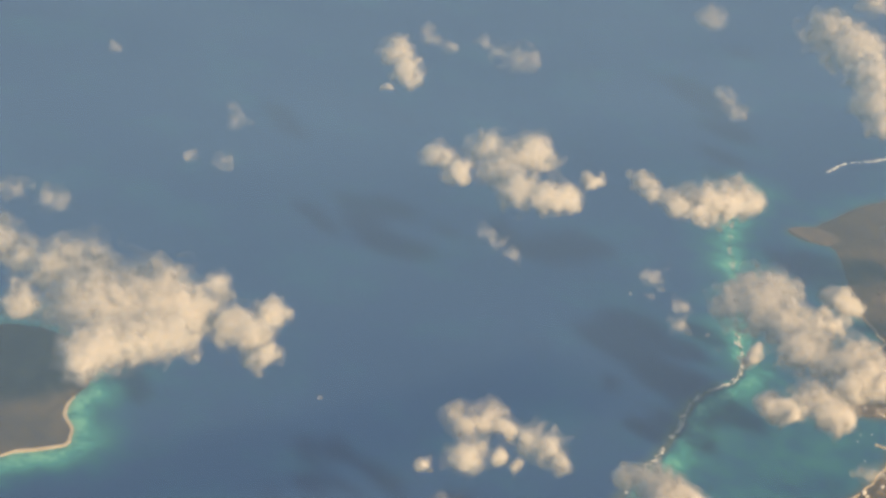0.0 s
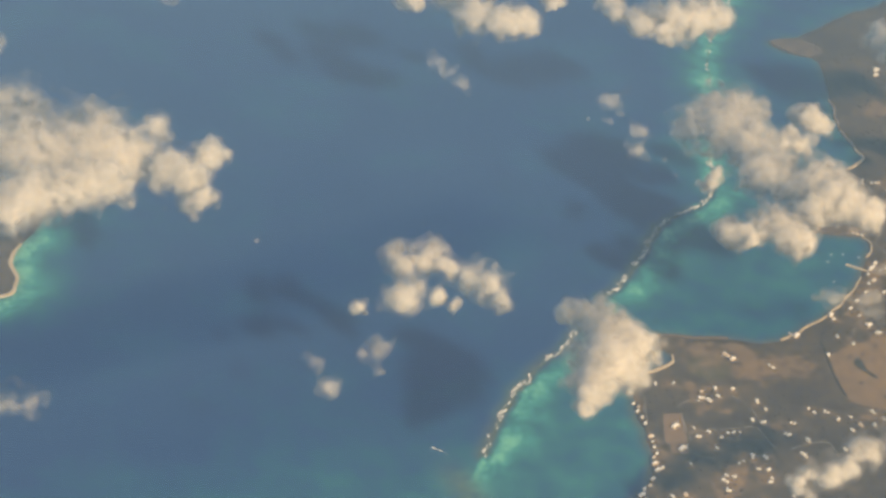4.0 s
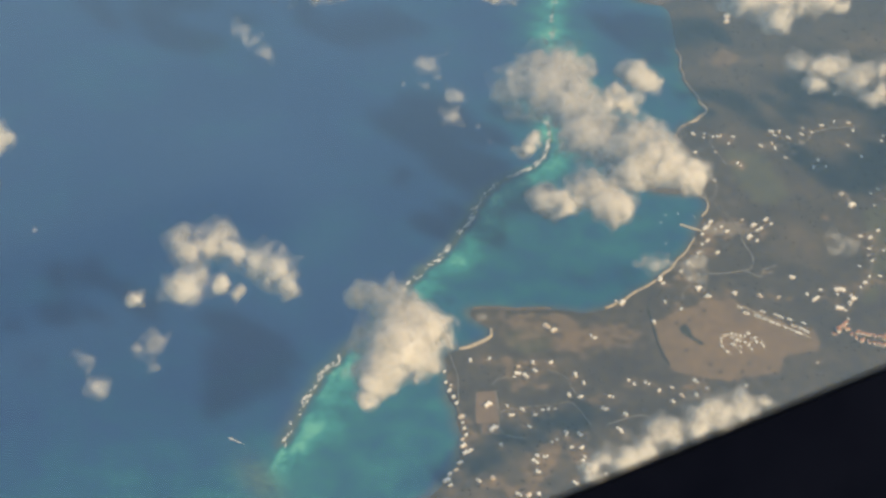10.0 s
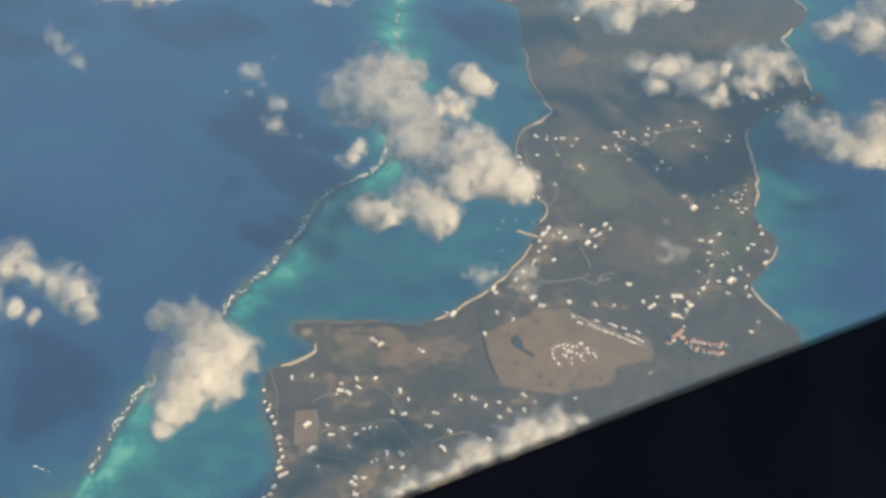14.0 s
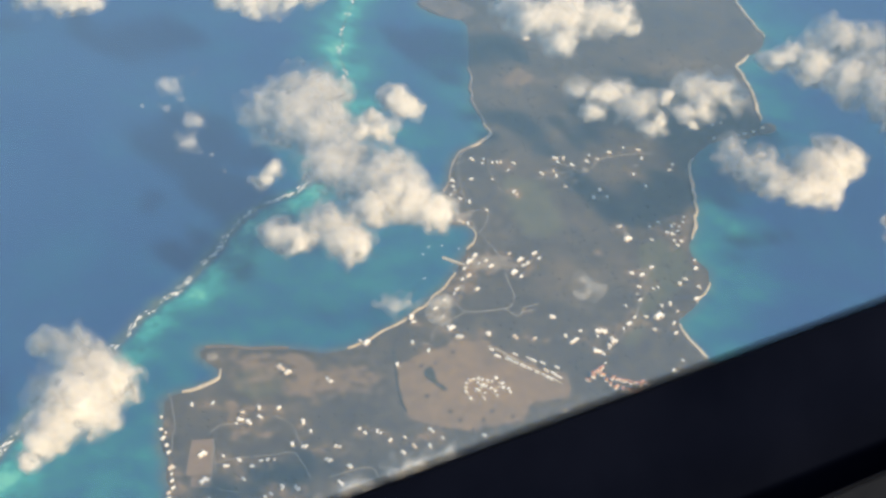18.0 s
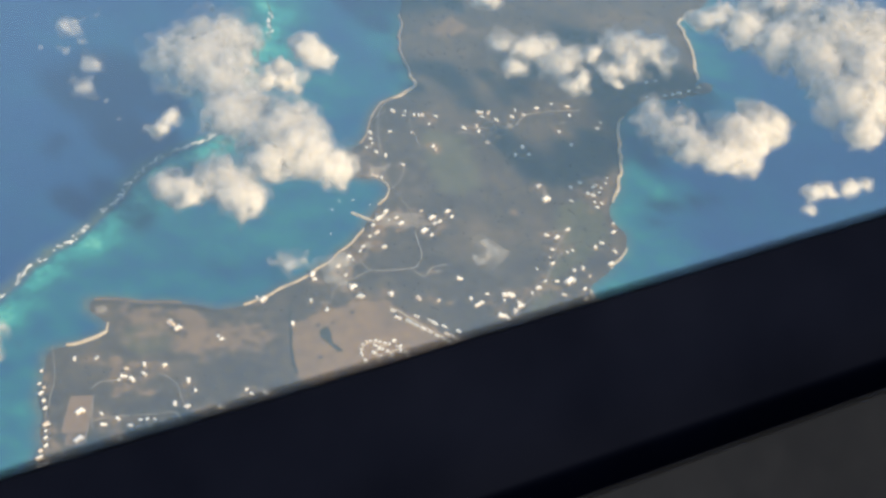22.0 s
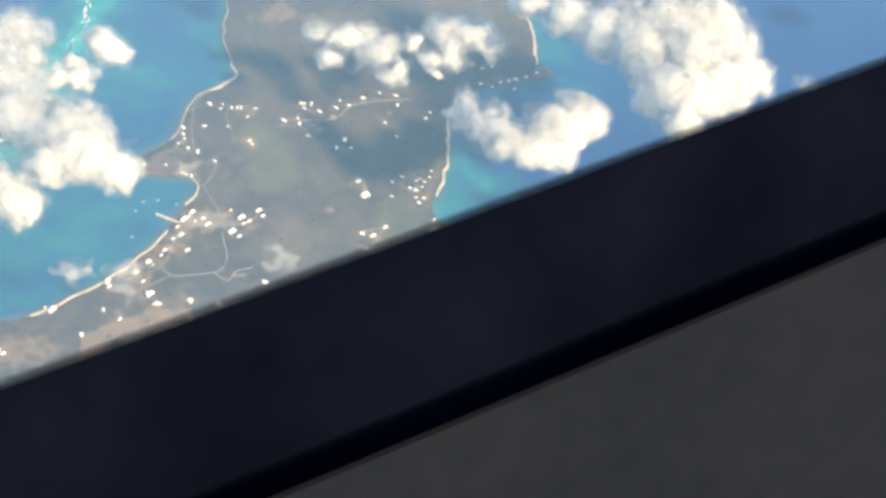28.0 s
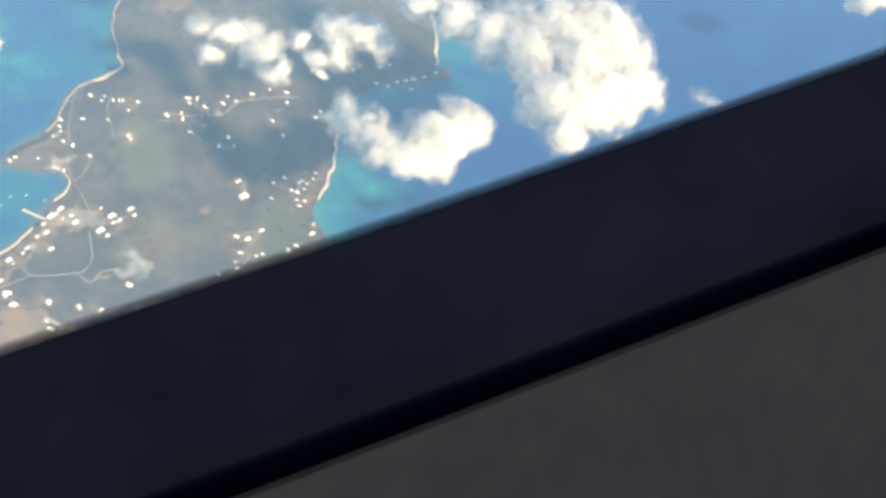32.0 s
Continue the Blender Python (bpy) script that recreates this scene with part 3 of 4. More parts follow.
CLOUDS["corner"] = (160, 1, [(2403, 1164, 15.8), (2420, 1157, 13.2)])
CLOUDS["button"] = (122, 3, [(1426, 1025, 8.8), (1423, 1009, 8.7), (1414, 1009, 6.1)])
CLOUDS["wisp_a"] = (70, 3, [(1276, 1113, 11.3), (1290, 1111, 8.1), (1266, 1115, 5.4)])
CLOUDS["wisp_b"] = (60, 3, [(1322, 1108, 9.8), (1317, 1089, 8.1)])
CLOUDS["crumbs"] = (150, 3, [(1136, 1402, 3.4), (1159, 1396, 5.6), (1177, 1403, 4.0), (1150, 1327, 9.3), (1161, 1272, 2.7)])


# ---- building helpers ----
def mesh_object(name, verts, faces, mat, parent=None, smooth=False, label=""):
    me = bpy.data.meshes.new(name)
    me.from_pydata(verts, [], faces)
    me.materials.append(mat)
    if smooth:
        me.shade_smooth()
    ob = new(name, me)
    if parent is not None:
        ob.parent = parent
    if label:
        ob["label"] = label
    return ob


def part(name, bm, mat, parent, label=""):
    me = bpy.data.meshes.new(name)
    bm.to_mesh(me)
    bm.free()
    me.materials.append(mat)
    ob = new(name, me)
    ob.parent = parent
    if label:
        ob["label"] = label
    return ob


def block(bm, x0, y0, z0, x1, y1, z1, bevel=0.0):
    r = bmesh.ops.create_cube(bm, size=1.0, matrix=Matrix.LocRotScale(((x0 + x1) / 2, (y0 + y1) / 2, (z0 + z1) / 2), None, (x1 - x0, y1 - y0, z1 - z0)))
    if bevel:
        edges = list({e for v in r["verts"] for e in v.link_edges})
        bmesh.ops.bevel(bm, geom=edges, offset=bevel, segments=1, affect="EDGES")


def smooth_line(points, step=6.0, closed=False):
    """A Catmull-Rom curve through the points, with even steps."""
    p = np.array(points, float)
    n = len(p)
    at = (lambda i: p[i % n]) if closed else (lambda i: p[min(max(i, 0), n - 1)])
    out = []
    for i in range(n if closed else n - 1):
        a, b, c, d = at(i - 1), at(i), at(i + 1), at(i + 2)
        m = max(1, int(np.linalg.norm(c - b) / step))
        for k in range(m):
            t = k / m
            out.append(0.5 * (2 * b + (c - a) * t + (2 * a - 5 * b + 4 * c - d) * t * t + (3 * b - a - 3 * c + d) * t ** 3))
    if not closed:
        out.append(p[-1])
    return np.array(out)


def wobble(line, amount, size, seed):
    """Small irregular bends along a line."""
    q = line.copy()
    for i, (x, y) in enumerate(line):
        v = noise.noise_vector(Vector((x / size, y / size, seed)))
        q[i] += (v.x * amount, v.y * amount)
    return q


def line_distance(x, y, line):
    """The distance from points to a line of many short pieces."""
    best = np.full(x.shape, 1e9)
    for (ax, ay), (bx, by) in zip(line[:-1], line[1:]):
        dx, dy = bx - ax, by - ay
        t = np.clip(((x - ax) * dx + (y - ay) * dy) / (dx * dx + dy * dy + 1e-9), 0, 1)
        best = np.minimum(best, (x - ax - t * dx) ** 2 + (y - ay - t * dy) ** 2)
    return np.sqrt(best)


def inside(x, y, ring):
    odd = np.zeros(x.shape, bool)
    for (ax, ay), (bx, by) in zip(ring, np.roll(ring, -1, axis=0)):
        if ay != by:
            odd ^= ((ay > y) != (by > y)) & (x < (bx - ax) * (y - ay) / (by - ay) + ax)
    return odd


def grid(xs, ys):
    gx, gy = np.meshgrid(xs, ys)
    nx, ny = len(xs), len(ys)
    idx = np.arange(nx * ny).reshape(ny, nx)
    quads = np.stack([idx[:-1, :-1], idx[:-1, 1:], idx[1:, 1:], idx[1:, :-1]], -1).reshape(-1, 4)
    return gx.ravel(), gy.ravel(), quads


def ribbon(name, line, widths, z, mat, parent=None, kind="structure", label="", category="", thick=0.12):
    """A strip with a thickness along a line; widths: the reach to its left and to its right, as numbers or arrays."""
    d = np.gradient(line, axis=0)
    d /= np.linalg.norm(d, axis=1)[:, None] + 1e-9
    side = np.stack([-d[:, 1], d[:, 0]], 1)
    wl, wr = (np.broadcast_to(np.asarray(w, float), len(line))[:, None] for w in widths)
    left, right = line + side * wl, line - side * wr
    n = len(line)
    v = [(*p, z) for p in left] + [(*p, z) for p in right] + [(*p, z - thick) for p in left] + [(*p, z - thick) for p in right]
    f = []
    for i in range(n - 1):
        f += [(i + 1, i, n + i, n + i + 1), (i, i + 1, 2 * n + i + 1, 2 * n + i), (n + i + 1, n + i, 3 * n + i, 3 * n + i + 1)]
    ob = mesh_object(name, v, f, mat, parent)
    if parent is None:
        tagged(ob, label, category, "", kind)
    return ob


def patch(name, ring, z, mat, label, category="field", amount=4.0, thick=0.3):
    """A piece of ground with an uneven outline, a hand's width above what it lies on."""
    if category == "yard":
        p = np.array(ring, float)
        line = np.concatenate([p[i] + (p[(i + 1) % len(p)] - p[i]) * np.linspace(0, 1, 6)[:-1, None] for i in range(len(p))])
    else:
        line = smooth_line(ring, 5.0, True)
    line = wobble(line, amount, 14.0, len(name) * 1.7)
    bm = bmesh.new()
    top = [bm.verts.new((x, y, z)) for x, y in line]
    low = [bm.verts.new((x, y, z - thick)) for x, y in line]
    face = bm.faces.new(top)
    for i in range(len(top)):
        j = (i + 1) % len(top)
        bm.faces.new((top[i], low[i], low[j], top[j]))
    bmesh.ops.triangulate(bm, faces=[face])
    bmesh.ops.recalc_face_normals(bm, faces=bm.faces)
    me = bpy.data.meshes.new(name)
    bm.to_mesh(me)
    bm.free()
    me.materials.append(mat)
    return tagged(new(name, me), label, category, "", "structure")


# ---- sea and land ----
COAST = smooth_line(LAND + [(808, 775), (1017, 704), (1415, 751), (1581, 950)] + LAND_EAST[2:] + [(2355, 1910), (2167, 1945)], 6.0, True)
COAST = wobble(COAST, 5.0, 22.0, 3.1)
ISLE = wobble(smooth_line(WEST_ISLE + [(200, 1650), (190, 1480)], 6.0, True), 4.0, 22.0, 5.2)
REEF_LINE = wobble(smooth_line(REEF, 5.0), 4.0, 16.0, 7.7)
REEF_NORTH_LINE = wobble(smooth_line(REEF_NORTH, 5.0), 7.0, 30.0, 9.3)
LAGOON = np.array(REEF[::2] + [REEF[-1]] + [(1429, 1321), (1479, 1290), (1454, 1250), (1373, 1186), (1248, 1148), (1117, 1199), (1085, 1144), (1010, 1032), (919, 960), (850, 945), (791, 1026)], float)

# one sheet of sea that reaches the horizon, finely divided near the islands
xs = np.r_[np.linspace(-6000, 260, 22)[:-1], np.arange(260, 2420, 6.0), np.linspace(2420, 9000, 22)]
ys = np.r_[np.linspace(-6000, 640, 20)[:-1], np.arange(640, 2060, 6.0), np.linspace(2060, 9000, 26)]
gx, gy, quads = grid(xs, ys)
near = (gx > 200) & (gx < 2480) & (gy > 560) & (gy < 2120)
px, py = gx[near], gy[near]
d_coast, d_isle = line_distance(px, py, COAST), line_distance(px, py, ISLE)
d_reef, d_north = line_distance(px, py, REEF_LINE), line_distance(px, py, REEF_NORTH_LINE)
lagoon = inside(px, py, LAGOON).astype(float)
edge = np.clip(d_reef / 7.0, 0, 1) * lagoon
south = np.clip((1130 - py) / 60, 0, 1)
shallow = np.zeros(px.shape)
east_side = np.clip((px - 1500) / 120, 0, 1) * np.clip((1700 - py) / 100, 0, 1)
shallow = np.maximum(shallow, 0.30 * np.exp(-d_coast / 45))
shallow = np.maximum(shallow, east_side * 0.45 * np.exp(-(d_coast / 62) ** 2))
shallow = np.maximum(shallow, 0.95 * np.exp(-(d_isle / 42) ** 2))
shallow = np.maximum(shallow, 0.55 * np.exp(-(np.hypot(px - 590, py - 1659) / 90) ** 2))
shallow = np.maximum(shallow, edge * (0.33 + 0.46 * np.exp(-((d_reef - 14) / 22) ** 2) + 0.12 * south))
shallow = np.maximum(shallow, 0.38 * np.exp(-(d_reef / 12) ** 2))
shallow = np.maximum(shallow, 0.56 * np.exp(-(d_north / 55) ** 2) + 0.26 * np.exp(-(d_north / 16) ** 2))
shallow = np.maximum(shallow, 0.40 * np.exp(-(np.hypot(px - 1493, py - 1471) / 110) ** 2))
shallow = np.maximum(shallow, 0.62 * np.exp(-((np.hypot((px - 820) / 1.1, (py - 1005) / 1.6) / 62) ** 2)))
shallow = np.maximum(shallow, 0.36 * np.exp(-((np.hypot((px - 671) / 2.4, (py - 1007) / 1.3) / 110) ** 2)))
shallow = np.maximum(shallow, 0.58 * np.exp(-(np.hypot(px - 1775, py - 1188) / 42) ** 2))
shallow = np.maximum(shallow, 0.58 * np.exp(-(np.hypot(px - 1722, py - 1084) / 36) ** 2))
bank = np.clip((1260 - py) / 330, 0, 1) * np.clip((1000 - px) / 250, 0, 1)
shallow = np.maximum(shallow, 0.42 * bank ** 1.2)
shallow = np.maximum(shallow, 0.66 * np.exp(-(np.hypot(px - 1476, py - 1560) / 62) ** 2))
outside = np.where(inside(px, py, LAGOON), 2.5, 1.0)
shoal = 0.62 * np.exp(-(d_reef * outside / 8.5) ** 2) * np.clip((1390 - px) / 160, 0.35, 1)
shoal = np.maximum(shoal, 0.60 * np.exp(-(d_coast / 6.5) ** 2) * np.clip((1650 - px) / 100, 0.45, 1))
shoal = np.maximum(shoal, 0.42 * np.exp(-(np.hypot((px - 812) / 0.7, (py - 1045) / 1.4) / 24) ** 2))
shoal = np.maximum(shoal, 0.40 * np.exp(-(d_isle / 5.0) ** 2))
field_values, shoal_values = np.zeros(gx.shape, np.float32), np.zeros(gx.shape, np.float32)
field_values[near], shoal_values[near] = shallow, shoal
sea = mesh_object("water", np.stack([gx, gy, 0 * gx], 1).tolist(), quads.tolist(), WATER, smooth=True)
sea.data.attributes.new("shallow", "FLOAT", "POINT").data.foreach_set("value", field_values)
sea.data.attributes.new("shoal", "FLOAT", "POINT").data.foreach_set("value", shoal_values)
tagged(sea, "blue tropical sea turning turquoise over the shallows", "sea", "", "structure")


def blob(x, y, r):
    """A small uneven ring round a place."""
    rng = random.Random(int(x * 7 + y))
    return [(x + r * rng.uniform(0.5, 1.6) * math.cos(a), y + r * rng.uniform(0.5, 1.3) * math.sin(a)) for a in (i * math.pi / 4 for i in range(8))]


# where tan grass and olive scrub grow and where the ground is bare: outline, width of the border, strength
AREAS = {
    "dry": [(FIELD, 8.0, 0.95), (FIELD_WEST, 44.0, 0.52), (FIELD_NORTH, 36.0, 0.5), (SAND_BAND, 10.0, 1.1)] + [(blob(x, y, 5.5), 9.0, 0.95) for x, y in CLEARINGS],
    "bare": [(VILLAGE_GROUND, 16.0, 0.85), (POINT_GROUND, 14.0, 0.85)] + [(blob(x, y, 5.0), 8.0, 0.95) for x, y in BARE_PLOTS],
    "olive": [(OLIVE, 30.0, 0.8), (EAST_LAWN, 24.0, 0.8), (FIELD_DARK, 18.0, 0.7)],
}


SETTLED = SHORE_ROW + SUBURB + SUBURB_EAST + MIDDLE + EAST_SHORE + EAST_BEACH + VILLAGE + NORTH + NORTH_EAST + HOOK


def land_sheet(name, ring, label, step=6.0, height=2.0):
    lo, hi = ring.min(0) - 14, ring.max(0) + 14
    x, y, q = grid(np.arange(lo[0], hi[0], step), np.arange(lo[1], hi[1], step))
    d = line_distance(x, y, np.vstack([ring, ring[:1]])) * np.where(inside(x, y, ring), 1, -1)
    keep = (d > -10)[q].any(1)
    z = np.clip(d * 0.22, -1.2, height)
    used = np.unique(q[keep])
    back = np.full(len(x), -1)
    back[used] = np.arange(len(used))
    ob = mesh_object(name, np.stack([x, y, z], 1)[used].tolist(), back[q[keep]].tolist(), SCRUB, smooth=True)
    ux, uy = x[used], y[used]
    for attr, areas in AREAS.items():
        value = np.zeros(len(used), np.float32)
        for ring2, soft, most in areas:
            r = np.array(ring2, float)
            sd = line_distance(ux, uy, np.vstack([r, r[:1]])) * np.where(inside(ux, uy, r), 1, -1)
            value = np.maximum(value, most * np.clip(0.5 + sd / soft, 0, 1))
        if attr == "dry":
            # paths, gardens and cleared plots round the houses
            lived = np.zeros(len(used))
            for hx, hy in SETTLED:
                lived += np.exp(-((ux - hx) ** 2 + (uy - hy) ** 2) / 130)
            value = np.maximum(value, 0.46 * np.clip(lived, 0, 1))
        ob.data.attributes.new(attr, "FLOAT", "POINT").data.foreach_set("value", value.astype(np.float32))
    return tagged(ob, label, "ground", "", "structure")


land_sheet("ground", COAST, "low island of dry grey-green scrub and bare ground")
land_sheet("islet_ground", ISLE, "grey-brown scrub of a low neighbouring island", 8.0)


def piece(ring, a, b):
    """The stretch of a closed line between the places nearest to a and b, the shorter way."""
    i, j = (int(np.argmin(((ring - p) ** 2).sum(1))) for p in (a, b))
    n = len(ring)
    fore, back = (j - i) % n, (i - j) % n
    idx = [(i + k) % n for k in range(fore + 1)] if fore <= back else [(i - k) % n for k in range(back + 1)]
    return ring[idx]


def beach(a, b, width, ring=None, label="pale sand beach along the island's shore", mat=None):
    ring = COAST if ring is None else ring
    line = piece(ring, a, b)
    d = line[min(3, len(line) - 1)] - line[0]
    probe = line[0] + np.array((-d[1], d[0])) * 0.8
    left = inside(np.array([probe[0]]), np.array([probe[1]]), ring)[0]
    u = np.linspace(0, 1, len(line))
    w = width * np.clip(np.minimum(u, 1 - u) * 9, 0.15, 1) * np.array([0.75 + 0.5 * noise.noise(Vector((p[0] / 30, p[1] / 30, 4))) for p in line])
    w = np.maximum(w * 0.85, 0.5)
    wide = (w, 1.0 + 0 * w) if left else (1.0 + 0 * w, w)
    return ribbon("beach", line, wide, 2.3, mat or SAND, None, "structure", label, "beach", 2.2)


beach((1420, 1216), (1250, 1149), 0.9)
beach((1117, 1163), (1071, 1143), 2.2)
beach((1614, 1471), (1567, 1429), 3.0)
beach((1708, 1180), (1826, 1318), 3.4)
beach((1595, 1000), (1602, 1060), 3.7)
beach((1637, 1078), (1677, 1105), 1.6)
beach((1968, 1364), (2063, 1510), 3.7)
beach((2116, 1542), (2168, 1693), 3.1)
beach((1481, 1286), (1456, 1253), 1.2)
beach((1565, 1640), (1592, 1478), 2.0, None, "narrow grey rocky shore under the headland", PALE_ROCK)
beach((1567, 1429), (1490, 1350), 1.4, None, "narrow grey rocky shore", PALE_ROCK)
beach((1196, 1168), (1120, 1198), 1.8, None, "brown rocky shore of the dry headland", ROCK)
beach((439, 1469), (541, 1559), 4.0, ISLE, "bright sand beach round the islet's point")

patch("rock_point", [(1429, 1322), (1453, 1333), (1483, 1341), (1476, 1311), (1461, 1303), (1443, 1311)], 2.2, ROCK, "brown rocky point at the water's edge", "rock", 3.0, 2.0)
patch("rock_point", [(1695, 1769), (1741, 1763), (1756, 1725), (1726, 1712), (1701, 1736)], 2.2, ROCK, "brown rocky headland", "rock", 4.0, 2.0)
patch("rock_point", [(1943, 1343), (1966, 1357), (1976, 1349), (1963, 1337)], 2.2, ROCK, "reddish rocky hook at the end of a beach", "rock", 2.0, 2.0)
patch("yard", YARD, 2.2, BARE_EARTH, "bare reddish earth yard among houses", "yard", 0.8)
patch("yard", YARD_SMALL, 2.2, BARE_EARTH, "small bare yard round a bright building", "yard", 0.8)
patch("copse", COPSE, 2.45, MANGROVE_GREEN, "dark copse in the dry field", "scrub", 3.2)


for k, (x, y) in enumerate(DARK_SPOTS):
    patch("thicket", [(x - 2.6, y - 1.2), (x + 0.4, y - 2.0), (x + 3.0, y - 0.4), (x + 2.2, y + 1.8), (x - 1.0, y + 1.5)], 2.45, MANGROVE_GREEN, "small dark thicket in the dry field", "scrub", 1.0)
ribbon("hedge", wobble(smooth_line(HEDGE, 4.0), 1.5, 10.0, 3.3), (0.9, 0.8), 3.0, MANGROVE_GREEN, None, "structure", "dark hedge along the edge of the dry field", "hedge", 0.9)


def road(line, width=1.1):
    ln = wobble(smooth_line(line, 4.0), 1.2, 18.0, 2.2)
    return ribbon("road", ln, (width, width), 2.5, TRACK, None, "structure", "pale dirt road across the island", "road", 0.4)


for k, way in enumerate((ROAD_NORTH, ROAD_SPUR, ROAD_LOOP, ROAD_MANOR, ROAD_SHORE, ROAD_WEST, ROAD_NORTH_EAST, ROAD_FARM, ROAD_EAST, ROAD_GRID, ROAD_YARD, ROAD_SUBURB, ROAD_HILL, ROAD_VILLAGE, ROAD_PLOTS, ROAD_BEND, ROAD_YARD_EAST, ROAD_POINT, ROAD_LANE, ROAD_SPUR_EAST, ROAD_HOUSES)):
    road(way, 0.52 if k in (2, 3, 6, 13) else 0.36)


ribbon("lane", wobble(smooth_line([(1386, 1097), (1393, 1084), (1402, 1064), (1411, 1046), (1420, 1028), (1424, 1020)], 3.0), 0.6, 9.0, 6.1), (0.55, 0.55), 2.55, PAVING, None, "structure", "pale paved lane in front of the terrace", "road", 0.4)
for drive in ([(1327, 1030), (1326, 1041), (1331, 1051), (1341, 1057), (1352, 1053)], [(1338, 1029), (1341, 1040), (1347, 1048), (1358, 1047)], [(1352, 1028), (1353, 1037), (1364, 1038), (1368, 1029)]):
    ribbon("lane", wobble(smooth_line(drive, 2.5), 0.5, 7.0, 4.4), (0.45, 0.45), 2.55, PAVING, None, "structure", "pale drive between the chalets", "road", 0.4)


# ---- reef and surf ----
def reef(line, widest, label):
    w = np.array([max(0.4, widest * (0.55 + 0.9 * noise.noise(Vector((p[0] / 28, p[1] / 28, 1))))) for p in line])
    ob = ribbon("reef", line, (w, w * 0.8), 0.12, REEF_FLAT, None, "structure", label, "reef", 0.3)
    return ob


reef(REEF_LINE, 2.8, "brown barrier reef just under the surface")
reef(REEF_NORTH_LINE, 1.3, "faint brown reef just under the surface")


def surf(name, line, seed, share, reach, size, label):
    """Torn patches of foam along a line: flat pieces with ragged outlines."""
    rng = random.Random(seed)
    verts, faces = [], []
    for i in range(1, len(line) - 1):
        if noise.noise(Vector((line[i][0] / 26, line[i][1] / 26, seed))) + rng.uniform(-0.35, 0.35) < share:
            continue
        d = line[i + 1] - line[i - 1]
        d = d / (np.linalg.norm(d) + 1e-9)
        side = np.array((-d[1], d[0]))
        for _ in range(rng.randint(1, 3)):
            c = line[i] + d * rng.uniform(-4, 4) + side * rng.uniform(*reach)
            a, b, n, k = size * rng.uniform(0.6, 2.6), size * rng.uniform(0.14, 0.5), 9, len(verts)
            turn = rng.uniform(-0.35, 0.35)
            for j in range(n):
                t, r = 2 * math.pi * j / n, rng.uniform(0.6, 1.15)
                u, v = a * r * math.cos(t), b * r * math.sin(t)
                u, v = u * math.cos(turn) - v * math.sin(turn), u * math.sin(turn) + v * math.cos(turn)
                q = c + d * u + side * v
                verts.append((q[0], q[1], 0.30 + 0.15 * rng.random()))
            faces.append(tuple(range(k, k + n)))
    return tagged(mesh_object(name, verts, faces, FOAM), label, "surf", "", "stuff")


surf("surf", REEF_LINE, 11, -0.2, (-1.0, 4.5), 2.3, "white surf breaking along the outer side of the reef")
surf("surf", REEF_NORTH_LINE, 5, 0.12, (-3, 4), 2.4, "scattered white breakers on the northern reef")
surf("surf", smooth_line([(1909, 1940), (1969, 1963), (2046, 1968), (2148, 2000)], 5), 8, -0.2, (-3, 3), 4.0, "white surf off the northern shore")

ribbon("pier", smooth_line(PIER, 3.0), (0.9, 0.9), 2.2, PAVING, None, "structure", "pale stone pier reaching into the lagoon", "pier", 2.4)


